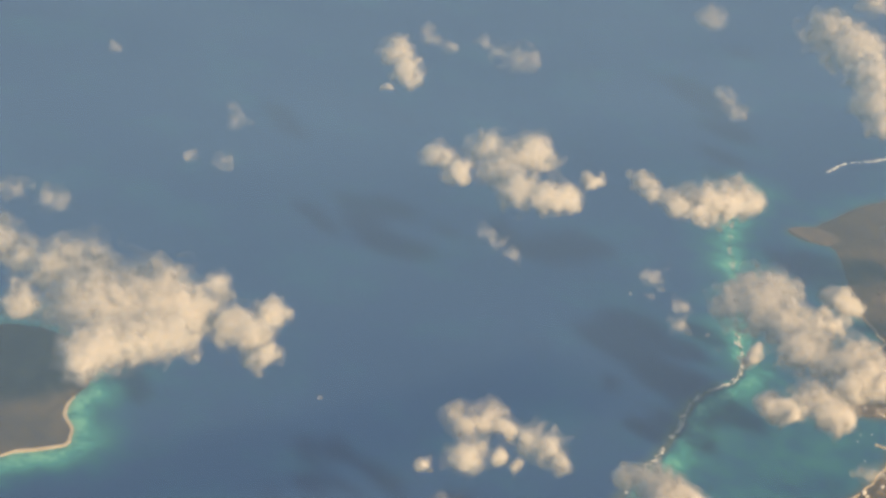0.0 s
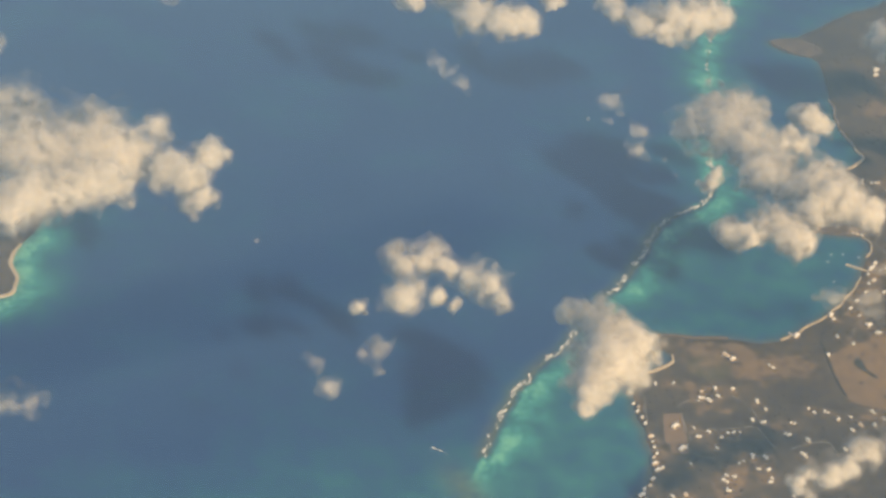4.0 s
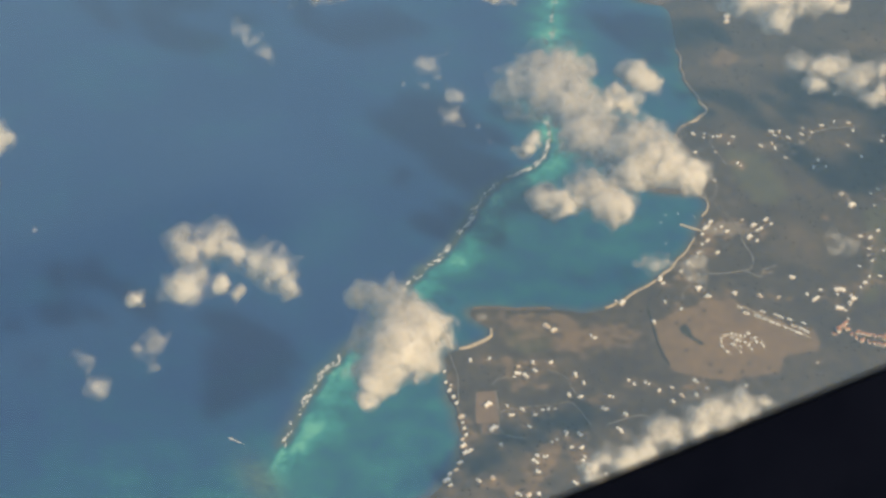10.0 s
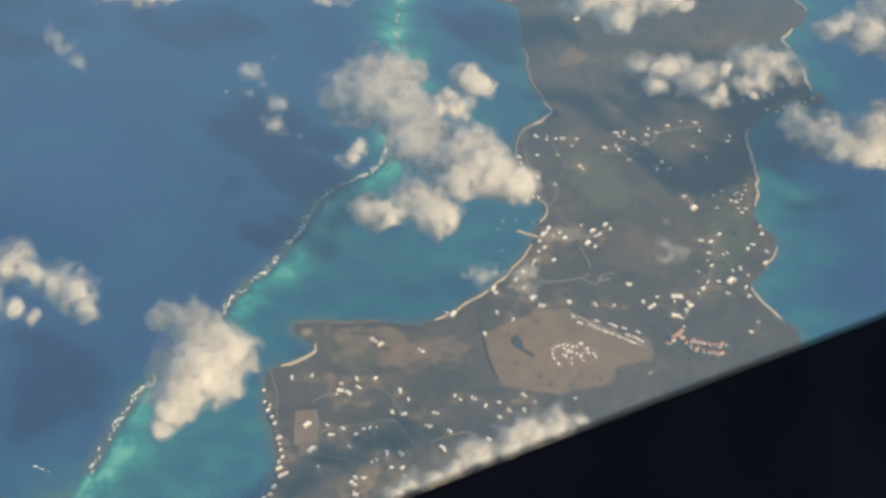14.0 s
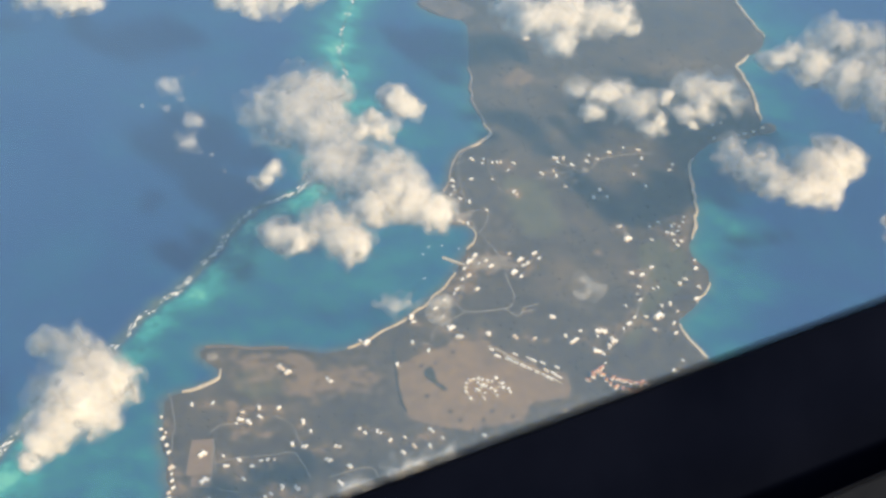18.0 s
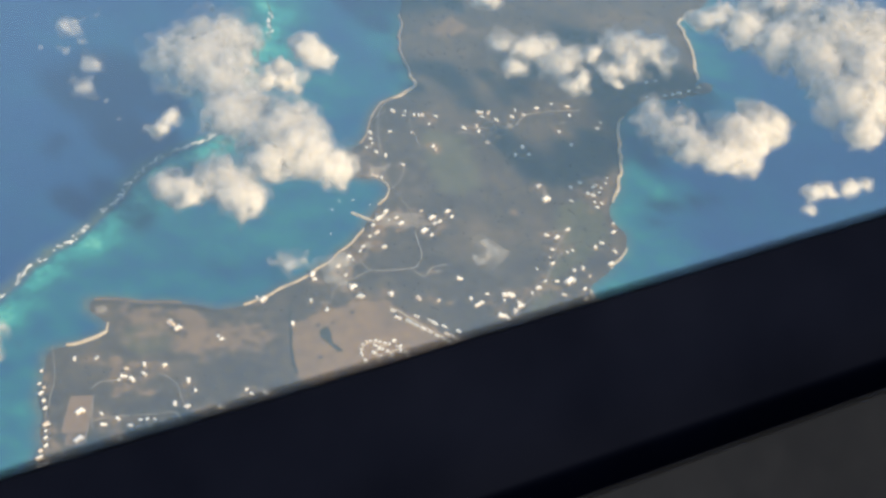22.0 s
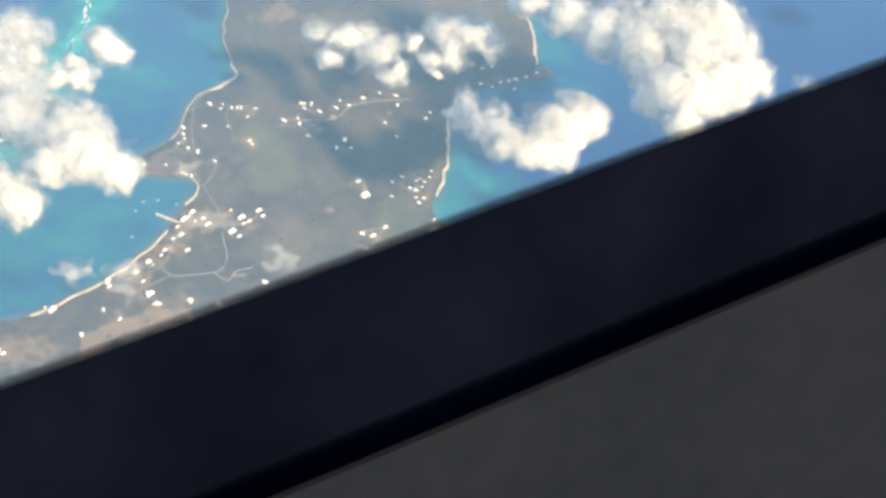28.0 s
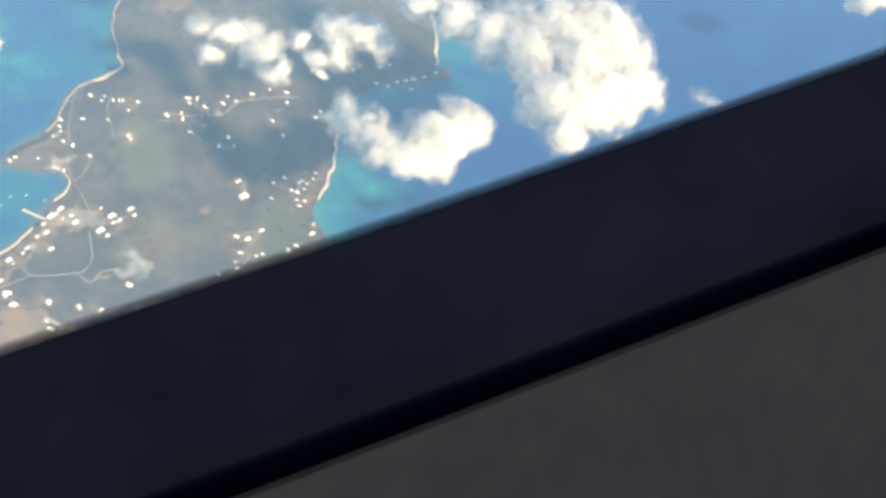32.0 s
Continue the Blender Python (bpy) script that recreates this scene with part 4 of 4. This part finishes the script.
# ---- houses ----
def house(kind, w, d, h, wing, flat, mat, yard=0.0):
    """A small house: walls, a roof with eaves, a door, windows and a paved terrace; some have a wing."""
    top = new("house")
    bm = bmesh.new()
    block(bm, -w / 2, -d / 2, 0, w / 2, d / 2, h)
    if wing:
        block(bm, w / 2 - 0.35 * w, -d / 2 - 0.45 * d, 0, w / 2, -d / 2 - 0.01, h * 0.96)
    part("walls", bm, WALL_PAINT, top)
    bm = bmesh.new()
    e = 0.35
    if flat:
        block(bm, -w / 2 - e, -d / 2 - e, h, w / 2 + e, d / 2 + e, h + 0.35, 0.08)
    else:
        rise = d * 0.24
        x0, x1, y0, y1 = -w / 2 - e, w / 2 + e, -d / 2 - e, d / 2 + e
        hip = min(d * 0.4, w * 0.3)
        p = [bm.verts.new(c) for c in ((x0, y0, h), (x1, y0, h), (x1, y1, h), (x0, y1, h), (x0 + hip, 0, h + rise), (x1 - hip, 0, h + rise))]
        for f in ((0, 1, 5, 4), (1, 2, 5), (2, 3, 4, 5), (3, 0, 4), (3, 2, 1, 0)):
            bm.faces.new([p[i] for i in f])
    part("roof", bm, mat, top)
    if wing:
        bm = bmesh.new()
        x0, x1, y0, y1 = w / 2 - 0.35 * w - e, w / 2 + e * 0.9, -d / 2 - 0.45 * d - e, -d / 2 + 0.2
        m, r = (x0 + x1) / 2, h + 0.22 * (x1 - x0)
        p = [bm.verts.new(c) for c in ((x0, y0, h), (x1, y0, h), (x1, y1, h), (x0, y1, h), (m, y0, r), (m, y1, r))]
        for f in ((0, 1, 4), (1, 2, 5, 4), (2, 3, 5), (3, 0, 4, 5), (3, 2, 1, 0)):
            bm.faces.new([p[i] for i in f])
        part("wing_roof", bm, mat, top)
    bm = bmesh.new()
    block(bm, -0.45, -d / 2 - 0.06, 0, 0.45, -d / 2 + 0.02, 2.0)
    part("door", bm, GLASS_DARK, top)
    for x in (-w * 0.32, w * 0.22):
        bm = bmesh.new()
        block(bm, x - 0.5, d / 2 - 0.02, 0.9, x + 0.5, d / 2 + 0.06, 1.9)
        part("window", bm, GLASS_DARK, top)
    bm = bmesh.new()
    block(bm, -w / 2 - 1.2, -d / 2 - 1.1, -0.02, w * 0.1, -d / 2 - 0.02, 0.12, 0.03)
    part("terrace", bm, PAVING, top)
    if yard:
        rng = random.Random(int(w * 10))
        bm = bmesh.new()
        ring = []
        for i in range(14):
            t, r = 2 * math.pi * i / 14, rng.uniform(0.75, 1.25)
            ring.append((r * (w * 0.5 + yard) * math.cos(t), r * (d * 0.5 + yard) * math.sin(t) - d * 0.2))
        up = [bm.verts.new((x, y, 0.03)) for x, y in ring]
        low = [bm.verts.new((x, y, -0.3)) for x, y in ring]
        bm.faces.new(up)
        for i in range(14):
            j = (i + 1) % 14
            bm.faces.new((low[i], low[j], up[j], up[i]))
        part("yard", bm, DRY_GRASS if yard < 3 else BARE_EARTH, top, "cleared dry ground round the house")
    return top


LOOKS = {
    "cottage": (house("cottage", 6.4, 4.4, 2.6, False, False, ROOF_PAINT), "small pale-walled house with a white hipped roof"),
    "bungalow": (house("bungalow", 8.2, 4.6, 2.7, True, False, ROOF_PAINT, 2.5), "pale house with a side wing and a light roof"),
    "cube": (house("cube", 5.6, 4.6, 3.2, False, True, ROOF_PAINT, 2.0), "small white flat-roofed house"),
    "villa": (house("villa", 10.5, 6.4, 3.4, True, False, ROOF_PAINT, 3.2), "large cream villa with a broad pale roof and terrace"),
    "terraced": (house("terraced", 9.6, 3.4, 2.8, False, False, ROOF_PAINT), "narrow white house in a terrace"),
    "hotel_wing": (house("hotel_wing", 7.6, 4.4, 3.2, False, False, ORANGE_ROOF), "hotel wing with an orange clay-tile roof"),
    "chalet": (house("chalet", 4.6, 3.4, 2.5, False, False, ROOF_PAINT), "small white chalet of a holiday village"),
}
for i, (ob, label) in enumerate(LOOKS.values()):
    tagged(ob, label, "house")
placed = {}


def settle(places, kinds, group, turn=None, grow=1.0, seed=1):
    """Puts a house on each place, close-set copies left out; turn: the way the streets run, in degrees."""
    rng = random.Random(seed)
    for x, y in places:
        k = rng.choice(kinds)
        a = (turn if turn is not None else rng.choice((20, 65, 110, 155))) + rng.uniform(-9, 9)
        s = grow * rng.uniform(0.36, 0.66)
        m = pose(x, y, 2.42, 0, 0, a) @ Matrix.Diagonal((s * rng.uniform(1.0, 1.35), s * 0.85, s, 1))
        src, label = LOOKS[k]
        if k not in placed:
            placed[k] = src
            src.matrix_basis = m
            ob = src
        else:
            ob = copy_thing(src, m)
            ob.matrix_basis = m
        tagged(ob, label, "house", group)


SMALL = ("cottage", "cottage", "cube", "bungalow")
settle(SHORE_ROW, SMALL, "houses along the western shore", 20, 1.0, 2)
settle(SUBURB, SMALL, "houses of the inland suburb", None, 1.0, 3)
settle(SUBURB_EAST, SMALL, "houses of the inland suburb", None, 1.0, 4)
settle(MIDDLE, ("cottage", "bungalow", "villa"), "houses beside the dry field", None, 0.95, 5)
settle(ROW_HOUSES, ("terraced",), "terrace beside the dry field", -62, 1.08, 6)
settle(RING, ("chalet",), "chalets of the holiday village", None, 1.1, 7)
settle(HOTEL, ("hotel_wing",), "wings of the orange-roofed hotel", None, 1.45, 8)
settle(EAST_SHORE, ("cottage", "bungalow", "villa"), "houses of the eastern shore", None, 0.95, 9)
settle(EAST_BEACH, SMALL, "houses behind the eastern beach", 130, 0.85, 10)
settle(VILLAGE, ("bungalow", "villa", "cottage"), "houses of the harbour village", 30, 0.9, 11)
settle(NORTH, SMALL, "houses of the northern point", None, 0.95, 12)
settle(NORTH_EAST, ("cottage", "bungalow"), "houses along the north-eastern road", None, 0.95, 13)
settle(HOOK, SMALL, "houses on the eastern hook", 0, 0.95, 14)
settle(BIG_HOUSES, ("villa",), "large villas of the island", 30, 1.35, 15)
for k, (ob, label) in LOOKS.items():
    if k not in placed:
        settle([(1180, 990)], (k,), "houses of the inland suburb")


# ---- boats ----
def boat(x, y, turn, size, label):
    top = new("boat")
    bm = bmesh.new()
    rim, keel = [], []
    for t in np.linspace(0, 2 * math.pi, 14, endpoint=False):
        u, v = math.cos(t), math.sin(t)
        v *= 0.30 * (1 - 0.55 * max(0, u) ** 2)
        rim.append(bm.verts.new((u * size, v * size, 0.22 * size)))
        keel.append(bm.verts.new((u * size * 0.86, v * size * 0.6, -0.05 * size)))
    for i in range(14):
        j = (i + 1) % 14
        bm.faces.new((keel[i], keel[j], rim[j], rim[i]))
    bm.faces.new(keel[::-1])
    bm.faces.new(rim)
    part("hull", bm, HULL, top)
    bm = bmesh.new()
    block(bm, -0.35 * size, -0.16 * size, 0.22 * size, 0.25 * size, 0.16 * size, 0.46 * size, 0.04 * size)
    part("cabin", bm, HULL, top)
    bm = bmesh.new()
    block(bm, 0.252 * size, -0.13 * size, 0.30 * size, 0.275 * size, 0.13 * size, 0.42 * size)
    part("windscreen", bm, GLASS_DARK, top)
    top.matrix_basis = pose(x, y, 0.05, 0, 0, turn)
    return tagged(top, label, "boat", "boats round the island")


boat(811, 1108, -50, 2.6, "white motor boat running outside the reef")
wake = surf("wake", smooth_line([(813, 1105), (816, 1101), (819, 1097)], 1.5), 3, -0.9, (-0.3, 0.3), 0.9, "white wake of the motor boat")
for bx, by, bt in ((1418, 1270, 30), (1447, 1255, 75), (1433, 1267, 10), (1404, 1259, 140), (1426, 1242, 60), (1384, 1222, 20)):
    boat(bx, by, bt, 1.7, "small white boat moored in the lagoon")


# ---- bushes ----
def bushes(count):
    """Low clumps of leaves scattered over the scrub, thicker in some places than in others."""
    rng = random.Random(21)
    ico = bmesh.new()
    bmesh.ops.create_icosphere(ico, subdivisions=1, radius=1.0)
    shape = [v.co.copy() for v in ico.verts]
    tris = [[v.index for v in f.verts] for f in ico.faces]
    ico.free()
    xs_, ys_ = np.array([rng.uniform(890, 2050) for _ in range(count * 3)]), np.array([rng.uniform(860, 1750) for _ in range(count * 3)])
    ok = inside(xs_, ys_, COAST) & (line_distance(xs_, ys_, COAST) > 12)
    for ring in (FIELD, FIELD_WEST, YARD, OLIVE):
        ok &= ~inside(xs_, ys_, np.array(ring, float))
    verts, faces = [], []
    for x, y in zip(xs_[ok], ys_[ok]):
        if noise.noise(Vector((x / 40, y / 40, 2))) + rng.uniform(-0.3, 0.3) < 0:
            continue
        k, r = len(verts), rng.uniform(0.6, 1.9)
        for c in shape:
            s = r * (1 + rng.uniform(-0.3, 0.3))
            verts.append((x + c.x * s, y + c.y * s, 2.3 + (c.z + 0.4) * s * 0.6))
        faces += [[k + i for i in t] for t in tris]
    tagged(mesh_object("bushes", verts, faces, LEAVES), "dark grey-green bushes scattered over the scrub", "bush", "", "stuff")


bushes(5200)


# ---- clouds ----
LATTICE = np.random.RandomState(5).rand(32, 32, 32).astype(np.float32)


def soft_noise(x, y, z):
    """Smooth noise between 0 and 1 on a repeating lattice."""
    xi, yi, zi = (np.floor(a).astype(int) for a in (x, y, z))
    f = [a - b for a, b in zip((x, y, z), (xi, yi, zi))]
    f = [a * a * (3 - 2 * a) for a in f]
    total = 0
    for dx in (0, 1):
        for dy in (0, 1):
            for dz in (0, 1):
                w = (f[0] if dx else 1 - f[0]) * (f[1] if dy else 1 - f[1]) * (f[2] if dz else 1 - f[2])
                total = total + w * LATTICE[(xi + dx) % 32, (yi + dy) % 32, (zi + dz) % 32]
    return total


def skin(dens, level, origin, step):
    """The surface on which a field has a level, as one vertex for each cell that it crosses."""
    b = dens > level
    nx, ny, nz = b.shape
    cnt = np.zeros((nx - 1, ny - 1, nz - 1), np.int32)
    acc = np.zeros((nx - 1, ny - 1, nz - 1, 3), np.float32)
    num = np.zeros((nx - 1, ny - 1, nz - 1), np.float32)
    corner = {}
    for i in (0, 1):
        for j in (0, 1):
            for k in (0, 1):
                corner[i, j, k] = dens[i:nx - 1 + i, j:ny - 1 + j, k:nz - 1 + k]
    for (a, va) in corner.items():
        for axis in range(3):
            if a[axis] == 0:
                c = list(a)
                c[axis] = 1
                vb = corner[tuple(c)]
                cross = (va > level) != (vb > level)
                t = np.where(cross, (level - va) / np.where(np.abs(vb - va) < 1e-9, 1, vb - va), 0)
                for m in range(3):
                    acc[..., m] += np.where(cross, (t if m == axis else a[m]), 0)
                num += cross
    live = num > 0
    ids = np.full(live.shape, -1)
    ids[live] = np.arange(live.sum())
    cell = np.argwhere(live)
    verts = (cell + acc[live] / num[live][:, None]) * step + origin
    faces = []
    for axis in range(3):
        lo, hi = [slice(1, -1)] * 3, [slice(1, -1)] * 3
        lo[axis], hi[axis] = slice(0, -1), slice(1, None)
        u, v = (axis + 1) % 3, (axis + 2) % 3
        a, c = b[tuple(lo)], b[tuple(hi)]
        for flip, mask in ((False, a & ~c), (True, ~a & c)):
            at = np.argwhere(mask)
            if not len(at):
                continue
            base = at.copy()
            base[:, u] += 1
            base[:, v] += 1
            quad = []
            for du, dv in ((0, 0), (-1, 0), (-1, -1), (0, -1)):
                q = base.copy()
                q[:, u] += du
                q[:, v] += dv
                quad.append(ids[q[:, 0], q[:, 1], q[:, 2]])
            quad = np.stack(quad, 1)
            if flip:
                quad = quad[:, ::-1]
            faces.append(quad[(quad >= 0).all(1)])
    return verts, np.concatenate(faces)


def cloud(height, kind, puffs, label):
    """One cloud: a closed core and two torn veils round it. kind 0: thin, 1: dense, 2: torn, 3: faint."""
    p = np.array(puffs, float)
    step = 1.4 if kind in (0, 3) else 1.8 if len(p) < 12 else 2.1
    pad = 14.0
    up = p[:, 2].max()
    lo = np.array([(p[:, 0] - p[:, 2]).min() - pad, (p[:, 1] - p[:, 2]).min() - pad, height - up * 0.75 - pad])
    hi = np.array([(p[:, 0] + p[:, 2]).max() + pad, (p[:, 1] + p[:, 2]).max() + pad, height + up * 0.95 + pad])
    n = np.ceil((hi - lo) / step).astype(int)
    ax = [lo[k] + np.arange(n[k]) * step for k in range(3)]
    x, y, z = np.meshgrid(*ax, indexing="ij")
    dens, mass = np.zeros(x.shape, np.float32), np.zeros(x.shape, np.float32)
    rng = random.Random(int(p[0, 0]))
    bend = [11.0 * (soft_noise(x / 17 + a, y / 17 + b, z / 17) - 0.5) + 7.0 * (soft_noise(x / 8.5 + b, y / 8.5 + a, z / 8.5) - 0.5) for a, b in ((1.3, 9.1), (5.7, 2.2), (8.8, 4.4))]
    wx, wy, wz = (c + 1.15 * b * min(1.0, up / 13) for c, b in zip((x, y, z), bend))
    for cx, cy, r in p:
        r *= 1.10 if kind == 1 else 1.04 if kind == 2 else 1.0
        cz = height + rng.uniform(-0.15, 0.2) * r
        d = np.sqrt((wx - cx) ** 2 + (wy - cy) ** 2 + ((wz - cz) / np.where(z > cz, 0.95, 0.62)) ** 2) / r
        dens += np.exp(5.0 * np.clip(1.2 - d, -2, 1.2))
        mass += np.exp(-1.4 * np.sqrt((x - cx) ** 2 + (y - cy) ** 2 + (z - cz) ** 2) / r)
    dens = np.log(dens) / 5.0 - 0.06
    whole = dens.copy()
    way = np.stack(np.gradient(np.log(mass)), -1)
    way /= -np.linalg.norm(way, axis=-1, keepdims=True) - 1e-9
    for size, amount in (((12.0, 0.60), (6.0, 0.60), (3.0, 0.35)) if kind in (0, 3) else ((30.0, 0.30), (15.0, 0.30), (8.0, 0.22), (4.4, 0.12))):
        rag = 1.0 if size > 20 or kind in (0, 3) else np.clip((1.0 - whole) / 0.6, 0.2, 1)
        rough = 2 * (soft_noise(x / size + 3.1, y / size + 7.7, z / size) - 0.5)
        # rounded swellings with creases between them, but for the largest waves and the thin clouds
        dens += rag * amount * (rough if size > 20 or kind in (0, 3) else 0.5 * rough + 0.9 * np.abs(rough) - 0.3)
    dens[[0, -1]] = dens[:, [0, -1]] = dens[:, :, [0, -1]] = -1
    top = new("cloud")
    shells = {3: (("veil", 0.78, CLOUD_VEIL), ("mist", 0.50, CLOUD_VEIL), ("mist", 0.22, CLOUD_MIST), ("mist", -0.06, CLOUD_MIST)),
              0: (("skin", 0.80, CLOUD_WISP), ("skin", 0.62, CLOUD_WISP), ("veil", 0.44, CLOUD_VEIL), ("veil", 0.26, CLOUD_VEIL), ("mist", 0.12, CLOUD_MIST), ("mist", -0.02, CLOUD_MIST), ("mist", -0.16, CLOUD_MIST)),
              1: (("core", 0.60, CLOUD_CORE), ("core", 0.49, CLOUD_CORE), ("skin", 0.40, CLOUD_SKIN), ("skin", 0.31, CLOUD_SKIN), ("skin", 0.22, CLOUD_WISP), ("veil", 0.13, CLOUD_WISP), ("veil", 0.04, CLOUD_VEIL), ("mist", -0.06, CLOUD_MIST), ("mist", -0.17, CLOUD_MIST)),
              2: (("core", 0.74, CLOUD_SKIN), ("skin", 0.60, CLOUD_SKIN), ("skin", 0.48, CLOUD_SKIN), ("skin", 0.38, CLOUD_WISP), ("veil", 0.28, CLOUD_WISP), ("veil", 0.18, CLOUD_VEIL), ("veil", 0.08, CLOUD_VEIL), ("mist", -0.05, CLOUD_MIST), ("mist", -0.18, CLOUD_MIST))}[kind]
    for name, level, mat in shells:
        if (dens > level).sum() < 4:
            continue
        v, f = skin(dens, level, lo, step)
        ob = mesh_object(name, v.tolist(), f.tolist(), mat, top, True, {"core": "dense white heart", "skin": "torn white skin", "veil": "thin misty fringe", "mist": "faint outer mist"}[name])
        # light wraps round the cloud as a whole: normals follow its mass rather than each small bump
        at = np.clip(np.rint((v - lo) / step).astype(int), 0, n - 1)
        own = np.empty(len(v) * 3, np.float32)
        ob.data.vertices.foreach_get("normal", own)
        own = own.reshape(-1, 3)
        out = way[at[:, 0], at[:, 1], at[:, 2]]
        mixed = out * 0.74 + own * np.where((own * out).sum(1, keepdims=True) < 0, -0.26, 0.26)
        ob.data.normals_split_custom_set_from_vertices((mixed / (np.linalg.norm(mixed, axis=1, keepdims=True) + 1e-6)).tolist())
    return tagged(top, label, "cloud", "clouds over the islands")


SORTS = {0: "small thin cloud drifting over the sea", 1: "dense white cumulus cloud with torn edges", 2: "torn translucent cloud low over the island", 3: "faint wisp of cloud drifting over sea and shore"}
for key, (height, kind, puffs) in CLOUDS.items():
    cloud(height, kind, puffs, SORTS[kind])

# a flat sheet over sea and land, above the clouds, that imitates haze
haze_plane = mesh_object("haze_sheet", [(-6000, -6000, 300), (9000, -6000, 300), (9000, 9000, 300), (-6000, 9000, 300)], [(0, 1, 2, 3)], haze_material())
tagged(haze_plane, "bluish sheet painted to look like haze over the sea", "haze", "", "structure")


# ---- the dark rim of the window through which the island is seen: one long bent bar below the flight ----
RIM_X = (190.0, 1180.0)  # from where to where it runs
SEAL_Y, SEAL_Z = [24.0, 24.0, 24.0, 24.1, 23.9, 24.0, 24.2, 24.1, 23.9, 24.3, 23.9, 24.1, 24.0, 24.0, 24.0], [1026.2, 1035.8, 1041.8, 1049.1, 1049.7, 1056.1, 1060.4, 1065.3, 1063.6, 1076.5, 1082.5, 1096.3, 1106.6, 1112.8, 1117.5]
TRIM_Y, TRIM_Z = [20.0] * 15, [1006.4, 1017.5, 1028.7, 1039.8, 1048.6, 1054.6, 1058.9, 1064.0, 1061.8, 1074.8, 1081.2, 1092.8, 1104.7, 1116.6, 1128.5]
RIM_UP, RIM_FRONT = Vector((0.1846, 0.5926, 0.7841)), Vector((-0.4818, -0.6408, 0.5977))


def spline(values, u):
    """A smooth curve along evenly spaced values; u from 0 to 1."""
    s = u * (len(values) - 1)
    total = weight = 0.0
    for k, v in enumerate(values):
        a = abs(s - k)
        w = 2 / 3 - a * a + a ** 3 / 2 if a < 1 else (2 - a) ** 3 / 6 if a < 2 else 0.0
        total, weight = total + w * v, weight + w
    return total / weight


def rim_strip(name, ys, zs, wide, lift, start, mat, parent, label, thick=0.5, fore=0.0):
    """A bar along a line in space: its front faces the window's inside; wide: its share of the distance from the eye; start: from where it runs."""
    n, rows_ = 200, []
    for i in range(n + 1):
        u = (start + (1010.0 - start) * i / n - RIM_X[0]) / (RIM_X[1] - RIM_X[0])
        y, z = spline(ys, max(u, 0.0)), spline(zs, max(u, 0.0))
        z -= 5.4 * (max(0.0, -u) * 25) ** 1.5  # its beginning bends down out of sight
        far = 1.85 * y
        at = Vector((RIM_X[0] + (RIM_X[1] - RIM_X[0]) * u, y, z)) + RIM_UP * (lift * far) + RIM_FRONT * fore
        low, back = at - RIM_UP * (wide * far), RIM_FRONT * thick
        rows_.append([low - back, low, at - RIM_UP * 0.02, at - back * 0.03, at - back])
    k = len(rows_[0])
    faces = [(i * k + j, (i + 1) * k + j, (i + 1) * k + (j + 1) % k, i * k + (j + 1) % k) for i in range(n) for j in range(k)]
    faces += [tuple(range(k))[::-1], tuple(n * k + j for j in range(k))]
    return mesh_object(name, [tuple(v) for r in rows_ for v in r], faces, mat, parent, False, label)


rim = new("aircraft_window")
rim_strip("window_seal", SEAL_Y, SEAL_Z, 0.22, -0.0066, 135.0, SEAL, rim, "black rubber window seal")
rim_strip("trim_panel", TRIM_Y, TRIM_Z, 0.20, -0.003, 420.0, TRIM, rim, "grey cabin trim panel, coloured near black for the unlit cabin")
# stacked part-clear strips, added to imitate the seal's blurred edge
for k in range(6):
    rim_strip("seal_blur", SEAL_Y, SEAL_Z, 0.0008 + 0.001 * k, -0.0062 + 0.001 * k, 135.0, SEAL_BLUR, rim, "see-through strip added to blur the edge of the seal", 0.02, 0.3 - 0.03 * k)
# the same added strips soften the upper edge of the trim
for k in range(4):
    rim_strip("trim_blur", TRIM_Y, TRIM_Z, 0.0006 + 0.001 * k, -0.0026 + 0.001 * k, 420.0, TRIM_BLUR, rim, "see-through strip added to blur the edge of the trim", 0.02, 0.15 - 0.03 * k)
tagged(rim, "black curved rim and grey trim of an aircraft window", "window frame")
